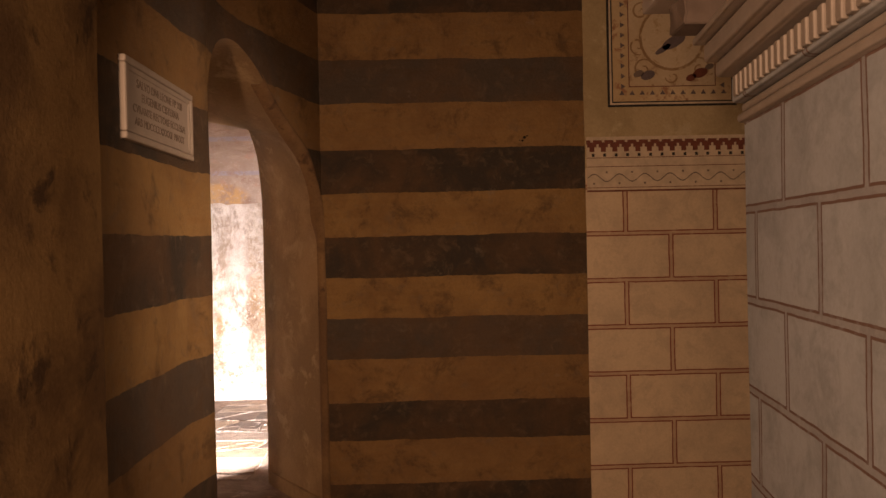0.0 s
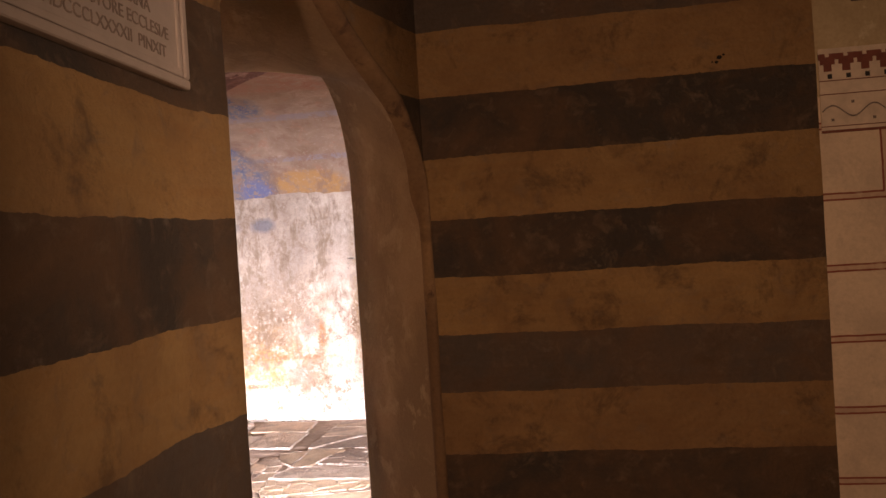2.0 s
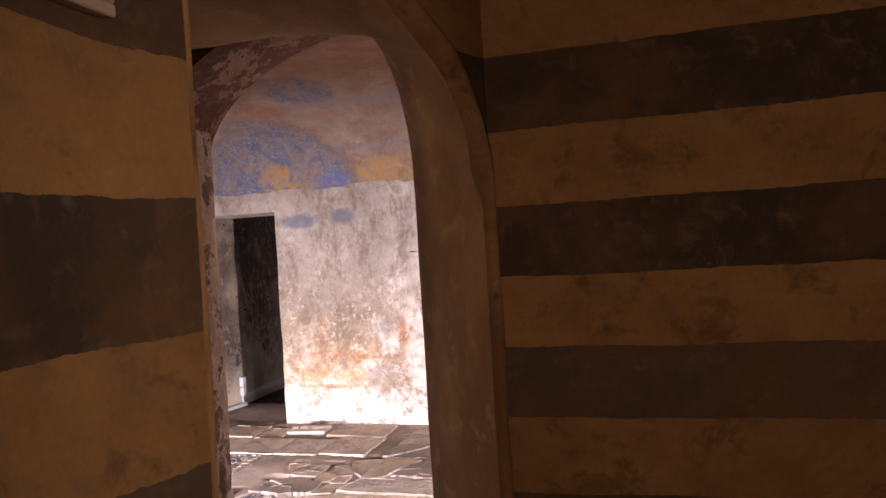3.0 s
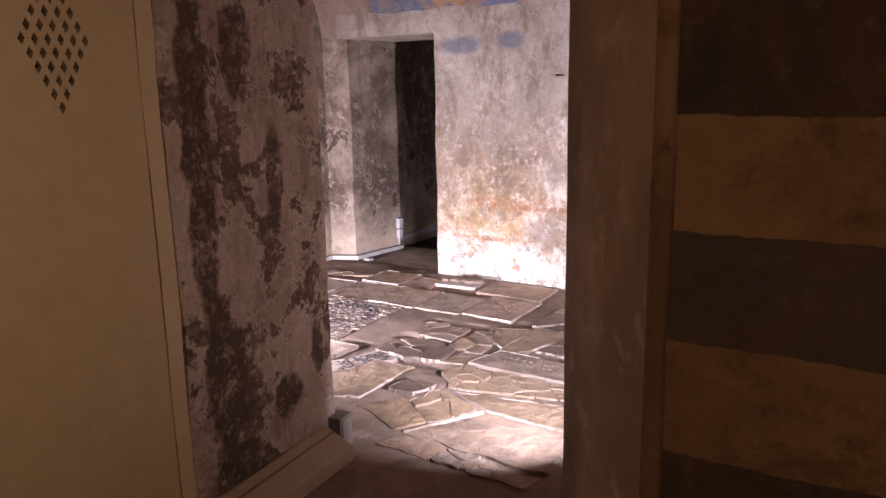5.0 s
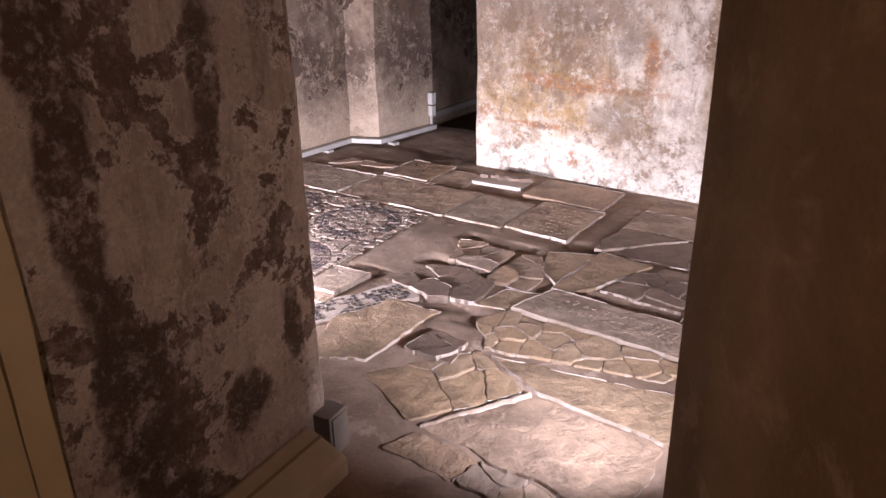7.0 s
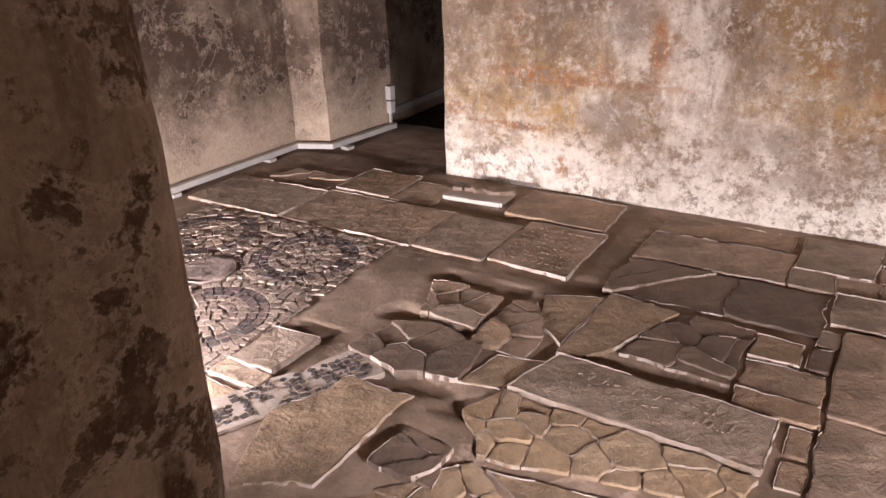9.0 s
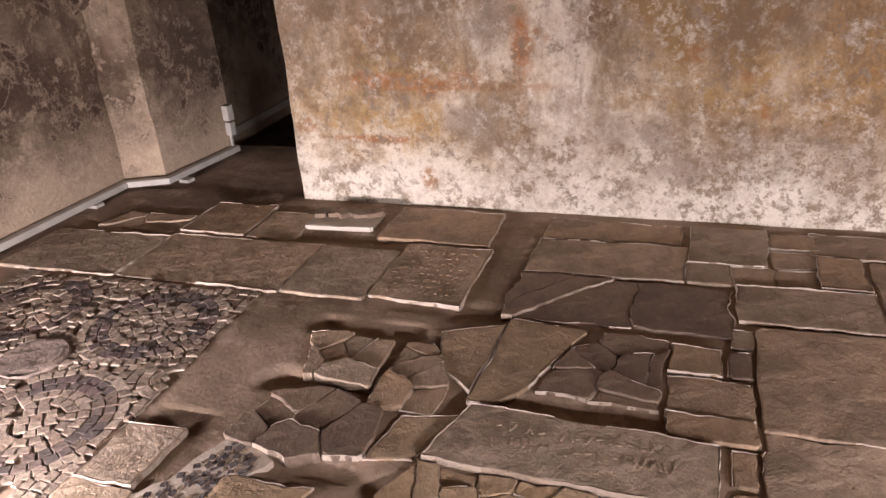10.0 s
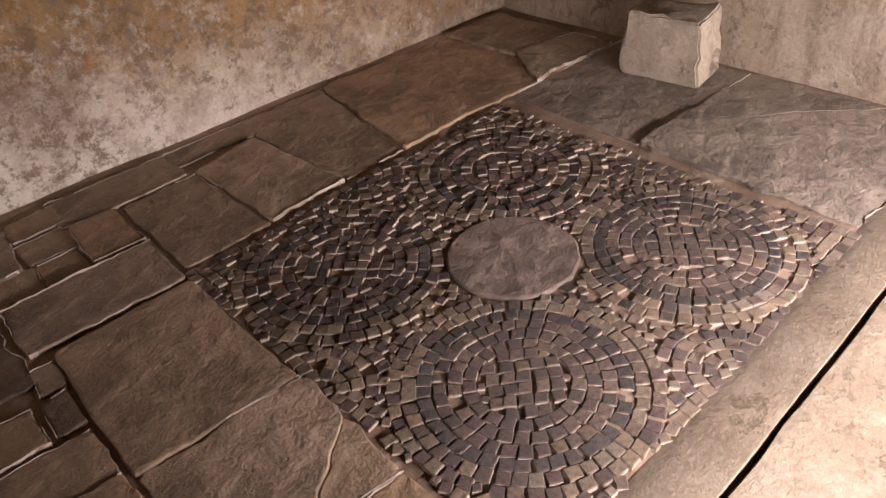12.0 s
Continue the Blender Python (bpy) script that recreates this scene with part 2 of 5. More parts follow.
# Passage shade put into the colour: darker copies of its plaster and floor
SHADE_PLASTER = worn_plaster("shade_plaster", (0.16, 0.12, 0.09), (0.09, 0.06, 0.04), (0.035, 0.022, 0.014), 0.5, 0.9)
PASSAGE_FLOOR = limewash("shade_dark_floor", (0.10, 0.07, 0.05), (0.05, 0.034, 0.024), (0.13, 0.095, 0.07), 6.0, 0.9)
RED_ARCH = worn_plaster("red_brown_plaster", (0.36, 0.25, 0.20), (0.24, 0.115, 0.08), (0.12, 0.048, 0.034), 1.5)
CREAM = plain("cream_paint", (0.64, 0.505, 0.265), 0.5, 0.2)
BOARD = plain("cream_board", (0.60, 0.47, 0.31), 0.5, 0.25)
WHITE_PVC = plain("white_plastic", (0.46, 0.43, 0.385), 0.5, 0.4)
METAL = plain("brushed_metal", (0.42, 0.40, 0.37), 0.35, 0.2, 0.8)
DARK = plain("dark_void", (0.012, 0.009, 0.007), 0.9, 0.3)
MARBLE_WHITE = plain("white_marble", (0.44, 0.375, 0.315), 0.45, 0.3)
LETTER = plain("letter_paint", (0.20, 0.15, 0.118), 0.7, 0.4)
WORN_LETTER = plain("worn_letter_paint", (0.25, 0.195, 0.15), 0.7, 0.5, 0.0, 40)
MAUVE = plain("mauve_paint", (0.17, 0.13, 0.13), 0.8, 0.6, 0.0, 25)
AGED = limewash("aged_cream_paint", (0.70, 0.58, 0.40), (0.58, 0.45, 0.28), (0.40, 0.27, 0.15), 16, 0.15)
RED_PAINT = plain("red_paint", (0.20, 0.062, 0.035), 0.8, 0.6, 0.0, 25)
BLACK_PAINT = plain("black_paint", (0.03, 0.026, 0.024), 0.8, 0.5)
PALE_PAINT = plain("pale_paint", (0.68, 0.55, 0.39), 0.8, 0.5)
CEMENT = limewash("cement_floor", (0.37, 0.265, 0.185), (0.21, 0.143, 0.092), (0.43, 0.32, 0.235), 6.0, 0.9)
SLAB = stone("floor_marble", [(0.40, 0.28, 0.185), (0.47, 0.345, 0.24), (0.34, 0.243, 0.168), (0.42, 0.28, 0.17), (0.385, 0.293, 0.215)], 0.85, 0.62)
SLAB_DARK = stone("dark_slate", [(0.215, 0.147, 0.10), (0.25, 0.172, 0.118), (0.185, 0.13, 0.092)], 0.7, 0.55)
SLAB_GOLD = stone("yellow_marble", [(0.40, 0.272, 0.155), (0.37, 0.257, 0.155), (0.42, 0.30, 0.185)], 0.85, 0.6)
TESSERA = stone("mosaic_stone", [(0.13, 0.09, 0.075), (0.10, 0.075, 0.064), (0.17, 0.118, 0.092), (0.082, 0.064, 0.054), (0.135, 0.085, 0.074), (0.205, 0.143, 0.10)], 0.5, 0.7, "either")
TESSERA_EDGE = stone("mosaic_dark_stone", [(0.08, 0.064, 0.057), (0.10, 0.079, 0.068)], 0.5, 0.65, "either")
TESSERA_TAN = stone("mosaic_tan_stone", [(0.25, 0.182, 0.122), (0.20, 0.15, 0.108), (0.23, 0.182, 0.138)], 0.5, 0.75, "either")
TESSERA_GREY = stone("mosaic_grey_stone", [(0.29, 0.215, 0.16), (0.34, 0.255, 0.19), (0.25, 0.185, 0.14), (0.31, 0.215, 0.15)], 0.5, 0.7, "either")
TESSERA_PALE = stone("mosaic_pale_stone", [(0.36, 0.275, 0.205), (0.32, 0.24, 0.18), (0.40, 0.31, 0.235)], 0.5, 0.75, "either")
MORTAR = limewash("pale_mortar", (0.54, 0.45, 0.37), (0.32, 0.25, 0.19), (0.60, 0.51, 0.43), 7.0, 0.8)
SLAB_GREY = stone("grey_marble", [(0.33, 0.265, 0.205), (0.29, 0.235, 0.185)], 0.85, 0.6)
MORTAR_BROWN = limewash("brown_mortar", (0.26, 0.195, 0.145), (0.15, 0.11, 0.08), (0.36, 0.28, 0.215), 12.0, 0.8)
PORPHYRY = stone("porphyry", [(0.25, 0.185, 0.15)], 0.8, 0.7)


def fresco_wall():
    """North wall: foot whitened by salts and by strip light put into the colour, tan and umber stains above, remains of
    orange painting and patched plaster.
    """
    m = Mat("north_wall_plaster", 0.92)
    z = m.xyz()["Z"]
    broad = m.noise(1.15, 8, 0.68, warp=0.4)
    mid, rag = m.noise(7, 11, 0.76, warp=0.2), m.noise(3.2, 12, 0.78)
    fine, tiny = m.noise(26, 9, 0.76), m.noise(90, 5, 0.7)
    streak = m.noise(5.0, 9, 0.72, co=m.moved(scl=(1.5, 1.5, 0.22)))
    c = m.ramp(broad, [(0.38, (0.60, 0.52, 0.435)), (0.45, (0.46, 0.365, 0.275)), (0.52, (0.29, 0.205, 0.135)), (0.59, (0.16, 0.105, 0.062))])
    c = m.mix(m.math("MULTIPLY", m.step(streak, 0.48, 0.66), 0.7), c, (0.22, 0.155, 0.105))
    c = m.mix(m.math("MULTIPLY", m.step(rag, 0.51, 0.57), 0.7), c, (0.23, 0.165, 0.115))
    stain = m.math("MAXIMUM", m.blob(-1.45, 1.02, 0.55, 0.25, 1.0), m.blob(-0.45, 0.95, 0.5, 0.22, 1.0))
    c = m.mix(m.math("MULTIPLY", stain, m.math("MULTIPLY", m.step(mid, 0.38, 0.56), 0.95)), c, (0.15, 0.10, 0.058))
    paint = m.math("MAXIMUM", m.blob(-2.98, 0.50, 0.48, 0.32, 0.8), m.math("MAXIMUM", m.blob(-1.15, 0.66, 0.8, 0.13, 0.8), m.blob(0.2, 0.55, 0.5, 0.2, 0.8)))
    c = m.mix(m.math("MULTIPLY", paint, m.math("MULTIPLY", m.step(rag, 0.40, 0.58), 0.75)), c, (0.40, 0.25, 0.085))
    strip = m.blob(-2.13, 0.9, 0.10, 1.4, 0.8, 0.25)
    c = m.mix(m.math("MULTIPLY", strip, m.math("MULTIPLY", m.step(fine, 0.3, 0.6), 0.75)), c, (0.58, 0.50, 0.43))
    # Whiter below: salts together with painted-in brightness from the floor strips
    foot = m.step(m.math("ADD", z, m.math("MULTIPLY", m.math("SUBTRACT", rag, 0.5), 1.5)), 0.50, 0.04)
    foot = m.math("MULTIPLY", foot, m.step(m.math("ADD", m.xyz()["X"], m.math("MULTIPLY", mid, 1.4)), 1.4, 0.0))
    c = m.mix(m.math("MULTIPLY", foot, 0.95), c, (0.72, 0.66, 0.585))
    red = m.math("MAXIMUM", m.math("MAXIMUM", m.blob(-2.63, 0.66, 0.07, 0.06), m.blob(-2.83, 0.62, 0.05, 0.06)), m.math("MAXIMUM", m.blob(-2.37, 0.82, 0.055, 0.2), m.math("MAXIMUM", m.math("MAXIMUM", m.blob(-3.13, 0.355, 0.28, 0.02, 0.7, 0.3), m.blob(-2.78, 0.63, 0.5, 0.025, 0.7, 0.35)), m.math("MAXIMUM", m.blob(-3.1, 0.66, 0.22, 0.035), m.blob(-2.86, 0.15, 0.04, 0.06)))))
    c = m.mix(m.math("MULTIPLY", red, m.math("MULTIPLY", m.step(fine, 0.41, 0.50), 0.95)), c, (0.29, 0.115, 0.03))
    band = m.math("MULTIPLY", m.step(z, 0.28, 0.42), m.step(z, 1.1, 0.8))
    rust = m.math("MULTIPLY", m.step(m.noise(8.5, 10, 0.74, co=m.moved(loc=(3.1, 0, 1.7), scl=(0.8, 1, 1.3))), 0.55, 0.60), m.step(m.noise(1.6, 4, 0.6), 0.44, 0.56))
    c = m.mix(m.math("MULTIPLY", m.math("MULTIPLY", rust, band), 0.85), c, (0.27, 0.105, 0.03))
    side = m.math("ADD", m.xyz()["X"], m.math("MULTIPLY", m.math("SUBTRACT", fine, 0.5), 0.25))
    east = m.math("MULTIPLY", m.step(side, -2.08, -2.02), m.step(m.math("ADD", z, m.math("MULTIPLY", m.math("SUBTRACT", rag, 0.5), 1.1)), 0.45, 0.85))
    east = m.math("MULTIPLY", east, m.math("SUBTRACT", 1.0, m.math("MULTIPLY", m.step(side, -1.37, -1.31), m.step(side, -1.07, -1.12))))
    c = m.mix(m.math("MULTIPLY", east, m.math("MULTIPLY", m.step(mid, 0.32, 0.56), 0.9)), c, (0.235, 0.145, 0.062))
    umber = m.math("MAXIMUM", m.blob(-2.0, 0.95, 0.09, 0.16, 0.6), m.math("MAXIMUM", m.blob(-1.48, 0.88, 0.12, 0.16, 0.6), m.blob(-0.95, 0.95, 0.16, 0.28, 0.6)))
    c = m.mix(m.math("MULTIPLY", umber, m.math("MULTIPLY", m.step(fine, 0.42, 0.54), 0.95)), c, (0.12, 0.062, 0.025))
    ghost = m.math("MAXIMUM", m.blob(-2.66, 0.46, 0.09, 0.09, 0.6), m.math("MAXIMUM", m.blob(-1.92, 0.42, 0.11, 0.09, 0.6), m.blob(-1.62, 0.24, 0.22, 0.06, 0.6)))
    c = m.mix(m.math("MULTIPLY", ghost, 0.6), c, (0.30, 0.245, 0.205))
    tan = m.math("MULTIPLY", m.step(m.math("ADD", m.xyz()["X"], m.math("MULTIPLY", rag, 1.6)), -0.9, 0.5), m.math("MULTIPLY", m.step(streak, 0.36, 0.56), m.step(m.math("ADD", z, m.math("ADD", m.math("MULTIPLY", mid, 0.5), m.math("MULTIPLY", m.xyz()["X"], 0.12))), 0.32, 0.60)))
    c = m.mix(m.math("MULTIPLY", tan, 0.85), c, (0.36, 0.215, 0.095))
    speck = m.math("MULTIPLY", m.step(m.noise(17, 12, 0.8), 0.505, 0.54), m.step(broad, 0.42, 0.54))
    c = m.mix(m.math("MULTIPLY", speck, 0.8), c, (0.18, 0.115, 0.065))
    dark = m.math("MAXIMUM", m.blob(-2.52, 0.91, 0.10, 0.12, 0.9), m.math("MAXIMUM", m.blob(-2.58, 0.43, 0.11, 0.12, 0.9), m.blob(-1.75, 0.42, 0.07, 0.07, 0.9)))
    c = m.mix(m.math("MULTIPLY", dark, m.step(fine, 0.25, 0.6)), c, (0.23, 0.18, 0.14))
    whiten = m.math("MULTIPLY", m.step(fine, 0.48, 0.62), m.step(mid, 0.42, 0.56))
    c = m.mix(m.math("MULTIPLY", whiten, 0.6), c, (0.74, 0.68, 0.60))
    spots = m.math("MULTIPLY", m.step(m.noise(13, 11, 0.78), 0.53, 0.575), m.step(mid, 0.60, 0.46))
    c = m.mix(m.math("MULTIPLY", spots, 0.85), c, (0.20, 0.15, 0.11))
    up = m.step(m.math("ADD", z, m.math("MULTIPLY", m.math("SUBTRACT", broad, 0.5), 1.2)), 1.0, 1.6)
    c = m.mix(m.math("MULTIPLY", up, 0.55), c, m.mix(m.step(mid, 0.42, 0.6), (0.46, 0.40, 0.35), (0.25, 0.20, 0.165)))
    blue = m.math("MAXIMUM", m.blob(-3.35, 1.93, 0.20, 0.06, 0.6, 0.3), m.blob(-2.9, 1.95, 0.12, 0.07, 0.6, 0.3))
    c = m.mix(m.math("MULTIPLY", blue, 0.7), c, (0.12, 0.125, 0.17))
    c = m.mix(m.math("MULTIPLY", m.step(tiny, 0.4, 0.8), 0.4), c, (0.5, 0.43, 0.37), "MULTIPLY")
    grime = m.math("MULTIPLY", m.step(m.noise(4.2, 10, 0.74, co=m.moved(loc=(1.7, 0, 4.1), scl=(1.3, 1, 0.55)), warp=0.3), 0.50, 0.60), m.step(m.math("ADD", z, m.math("MULTIPLY", rag, 0.6)), 0.55, 0.95))
    c = m.mix(m.math("MULTIPLY", grime, 0.65), c, (0.15, 0.098, 0.055))
    c = m.mix(1.0, c, (0.97, 0.95, 0.90), "MULTIPLY")
    h = m.math("ADD", m.math("MULTIPLY", mid, 0.6), m.math("ADD", m.math("MULTIPLY", fine, 0.4), m.math("MULTIPLY", tiny, 0.1)))
    return m.done(c, h, 0.95, 0.022)


def fresco_vault():
    """Vault: remains of painting, blue sky band, ochre and rose patches on pale plaster."""
    m = Mat("painted_vault", 0.9)
    big, mid, fine = m.noise(2.0, 6, 0.62, warp=0.7), m.noise(6, 10, 0.74, warp=0.3), m.noise(38, 8, 0.74)
    z = m.xyz()["Z"]
    c = m.mix(m.step(big, 0.4, 0.62), (0.25, 0.18, 0.13), (0.165, 0.105, 0.062))
    c = m.mix(m.math("MULTIPLY", m.step(mid, 0.53, 0.60), 0.6), c, (0.24, 0.125, 0.075))
    c = m.mix(m.math("MULTIPLY", m.blob(-2.42, 2.30, 0.42, 0.15, 0.25, 0.12), m.step(mid, 0.30, 0.50)), c, (0.27, 0.15, 0.05))
    lines = m.math("MAXIMUM", m.blob(-2.2, 2.56, 0.85, 0.022, 0.6, 0.05), m.blob(-2.2, 2.865, 0.85, 0.018, 0.6, 0.05))
    c = m.mix(m.math("MULTIPLY", lines, 0.75), c, (0.17, 0.145, 0.165))
    cloth = m.math("MAXIMUM", m.blob(-3.48, 2.22, 0.74, 0.58, 0.16, 0.12), m.blob(-2.78, 2.925, 0.30, 0.05, 0.4, 0.15))
    tone = m.ramp(m.noise(3.4, 5, 0.6, co=m.moved(scl=(1.5, 1, 0.8)), warp=1.2), [(0.36, (0.055, 0.068, 0.125)), (0.47, (0.085, 0.093, 0.135)), (0.57, (0.13, 0.115, 0.125)), (0.66, (0.19, 0.13, 0.10))])
    c = m.mix(m.math("MULTIPLY", cloth, m.step(fine, 0.66, 0.52)), c, tone)
    c = m.mix(m.blob(-2.92, 2.27, 0.17, 0.13, 0.5, 0.15), c, (0.09, 0.10, 0.185))
    c = m.mix(m.math("MULTIPLY", m.blob(-3.48, 2.28, 0.27, 0.20, 0.2, 0.25), m.step(mid, 0.62, 0.46)), c, (0.27, 0.15, 0.045))
    rib = m.math("SUBTRACT", m.blob(-3.48, 2.22, 0.78, 0.62, 0.10, 0.10), m.blob(-3.48, 2.22, 0.72, 0.56, 0.10, 0.10))
    c = m.mix(m.math("MULTIPLY", m.math("MAXIMUM", rib, 0.0), 0.7), c, (0.11, 0.075, 0.055))
    scar = m.math("MULTIPLY", m.step(m.noise(5.5, 11, 0.76, co=m.moved(loc=(4, 2, 1)), warp=0.5), 0.53, 0.57), 0.75)
    c = m.mix(scar, c, (0.17, 0.10, 0.062))
    stroke = m.math("MAXIMUM", m.blob(-3.28, 2.855, 0.26, 0.045, 0.4, 0.12), m.blob(-2.2, 3.0, 0.8, 0.03, 0.4, 0.1))
    c = m.mix(m.math("MULTIPLY", stroke, m.math("MULTIPLY", m.step(mid, 0.36, 0.52), 0.85)), c, (0.20, 0.085, 0.045))
    c = m.mix(m.math("MULTIPLY", m.step(fine, 0.56, 0.66), 0.6), c, (0.33, 0.275, 0.24))
    c = m.mix(m.math("MULTIPLY", m.step(m.noise(11, 10, 0.78), 0.53, 0.57), 0.8), c, (0.20, 0.135, 0.095))
    return m.done(c, m.math("ADD", mid, m.math("MULTIPLY", fine, 0.5)), 0.5, 0.014)


NORTH = fresco_wall()
VAULT = fresco_vault()


# ---- mesh helpers ----
def finish(bm, name, mats, parent=None, label="", smooth=0.0, share=None):
    me = bpy.data.meshes.new(name)
    bm.to_mesh(me)
    bm.free()
    for k in (mats if isinstance(mats, (list, tuple)) else (mats,)):
        me.materials.append(k)
    if smooth:
        me.shade_smooth()
        me.set_sharp_from_angle(angle=radians(smooth))
    ob = new(name, me)
    if parent is not None:
        ob.parent = parent
    if label:
        ob["label"] = label
    return ob


def part(name, bm, material, parent, label="", smooth=0.0):
    return finish(bm, name, material, parent, label, smooth)


def thing(name, label, category, at=(0, 0, 0), rz=0.0, group="", kind=""):
    ob = new(name)
    ob.matrix_basis = pose(*at, 0, 0, rz)
    return tagged(ob, label, category, group, kind)


def box(bm, x0, y0, z0, x1, y1, z1, bevel=0.0, seg=2):
    r = bmesh.ops.create_cube(bm, size=1.0, matrix=Matrix.Translation(((x0 + x1) / 2, (y0 + y1) / 2, (z0 + z1) / 2)) @ Matrix.Diagonal((x1 - x0, y1 - y0, z1 - z0, 1)))
    if bevel:
        edges = {e for v in r["verts"] for e in v.link_edges}
        bmesh.ops.bevel(bm, geom=list(edges), offset=bevel, segments=seg, affect="EDGES", profile=0.6)
    return bm


def prism(poly, z0, z1, cell=0.0, wobble=0.0, seed=0, pick=None, bevel=0.0):
    """An upright solid on a plan polygon (counter-clockwise); cell: size of its facets, wobble: unevenness of the faces."""
    bm = bmesh.new()
    pts = []
    for i, a in enumerate(poly):
        b = poly[(i + 1) % len(poly)]
        n = max(1, round(math.dist(a, b) / cell)) if cell else 1
        pts += [(a[0] + (b[0] - a[0]) * k / n, a[1] + (b[1] - a[1]) * k / n) for k in range(n)]
    rows = max(1, round((z1 - z0) / cell)) if cell else 1
    rings = []
    for r in range(rows + 1):
        z = z0 + (z1 - z0) * r / rows
        rings.append([bm.verts.new((x, y, z)) for x, y in pts])
    n = len(pts)
    for lo, hi in zip(rings, rings[1:]):
        for i in range(n):
            f = bm.faces.new((lo[i], lo[(i + 1) % n], hi[(i + 1) % n], hi[i]))
            if pick:
                f.material_index = pick(f.calc_center_median(), f.normal if f.normal.length else (f.normal_update() or f.normal))
    bm.faces.new(rings[-1])
    bm.faces.new(rings[0][::-1])
    if bevel:
        corners = [e for e in bm.edges if len(e.link_faces) == 2 and abs(e.verts[0].co.z - e.verts[1].co.z) > 1e-4 and e.calc_face_angle(0) > 0.5]
        bmesh.ops.bevel(bm, geom=corners, offset=bevel, segments=2, affect="EDGES", profile=0.5)
    if wobble:
        for v in bm.verts:
            if z0 + 1e-4 < v.co.z or z0 < 0:
                p = v.co * 2.3 + Vector((seed * 7.1, seed * 3.3, 0))
                q = v.co * 9.0 + Vector((seed * 2.1, 0, seed * 5.3))
                d = noise.noise_vector(p) * wobble + noise.noise_vector(q) * wobble * 0.4
                v.co += Vector((d.x, d.y, 0))
    return bm


def loft(curves, close=False):
    """A skin through curves with equal numbers of points."""
    bm = bmesh.new()
    rows = [[bm.verts.new(p) for p in c] for c in curves]
    for a, b in zip(rows, rows[1:]):
        for i in range(len(a) - 1):
            bm.faces.new((a[i], a[i + 1], b[i + 1], b[i]))
    return bm


def smooth_line(points, n):
    """n points evenly along a Catmull-Rom line through the given ones."""
    p = [Vector(q) for q in points]
    p = [2 * p[0] - p[1]] + p + [2 * p[-1] - p[-2]]
    dense = []
    for i in range(1, len(p) - 2):
        for k in range(12):
            t = k / 12
            a, b, c, d = p[i - 1:i + 3]
            dense.append(0.5 * (2 * b + (c - a) * t + (2 * a - 5 * b + 4 * c - d) * t * t + (3 * b - a - 3 * c + d) * t ** 3))
    dense.append(p[-2])
    acc = [0.0]
    for a, b in zip(dense, dense[1:]):
        acc.append(acc[-1] + (b - a).length)
    out, j = [], 0
    for k in range(n):
        s = acc[-1] * k / (n - 1)
        while j < len(acc) - 2 and acc[j + 1] < s:
            j += 1
        f = (s - acc[j]) / max(1e-9, acc[j + 1] - acc[j])
        out.append(dense[j].lerp(dense[j + 1], min(1, f)))
    return out


# ---- the large structure ----
FRONT, NORTH_Y = 4.846, 8.63
PAINT = FRONT + 0.0075

# masonry between chapel and frescoed room: striped and ashlar painted to the south, plastered to the north
def block_face(c, n):
    if n.y < -0.7:
        return 0 if c.x < 1.045 else (1 if c.z < 2.2 else 4)
    if n.x < -0.3:
        return 2
    return 3


wall_1 = finish(prism([(-0.655, FRONT), (1.045, FRONT), (2.17, FRONT), (2.17, 5.70), (1.6, 5.70), (-1.10, 5.64), (-1.193, 5.588)], -0.1, 4.3, 0.1, 0.003, 1, block_face),
                "wall_between", [STRIPE, ASHLAR, JAMB, GREYED, OLIVE], smooth=40)
tagged(wall_1, "thick wall painted with ochre and grey stripes beside painted ashlar", "wall", kind="structure")

# west wall of the chapel: plain ochre pilaster, then striped plaster up to the arched opening
wall_2 = finish(prism([(-1.6, 2.3), (-0.992, 2.3), (-0.992, 3.18), (-0.952, 3.40), (-0.985, 3.47), (-1.12, 3.52), (-1.6, 3.58)], -0.1, 4.3, 0.1, 0.006, 2,
                      lambda c, n: 1 if n.y > 0.25 else 0), "wall_west", [STRIPE, OCHRE], smooth=45)
tagged(wall_2, "chapel wall with ochre and dark grey painted bands", "wall", kind="structure")
pilaster = finish(prism([(-1.6, -3.2), (-0.962, -3.2), (-0.962, 2.285), (-0.985, 2.298), (-1.6, 2.298)], -0.1, 4.3, 0.12, 0.006, 3), "wall_west_pilaster", OCHRE, smooth=40)
tagged(pilaster, "plain mottled ochre plaster pilaster", "wall", kind="structure")

# arched opening: splayed jambs and soffit of the small vestibule
front_arch = smooth_line([(-0.952, 3.40, 2.40), (-0.965, 3.48, 2.57), (-0.97, 3.63, 2.72), (-0.955, 3.81, 2.785), (-0.93, 3.96, 2.775), (-0.885, 4.11, 2.70),
                          (-0.83, 4.30, 2.55), (-0.766, 4.50, 2.415), (-0.715, 4.66, 2.31), (-0.68, 4.77, 2.17), (-0.662, 4.825, 2.02), (-0.655, 4.846, 1.86)], 40)
back_arch = smooth_line([(-1.12, 3.52, 2.40), (-1.7, 3.62, 2.58), (-2.3, 4.2, 2.62), (-2.3, 5.0, 2.62), (-2.1, 5.14, 2.62), (-1.8, 5.14, 2.625),
                         (-1.5, 5.145, 2.625), (-1.25, 5.16, 2.62), (-1.19, 5.36, 2.44), (-1.192, 5.53, 2.21), (-1.193, 5.58, 2.05), (-1.193, 5.588, 1.86)], 40)
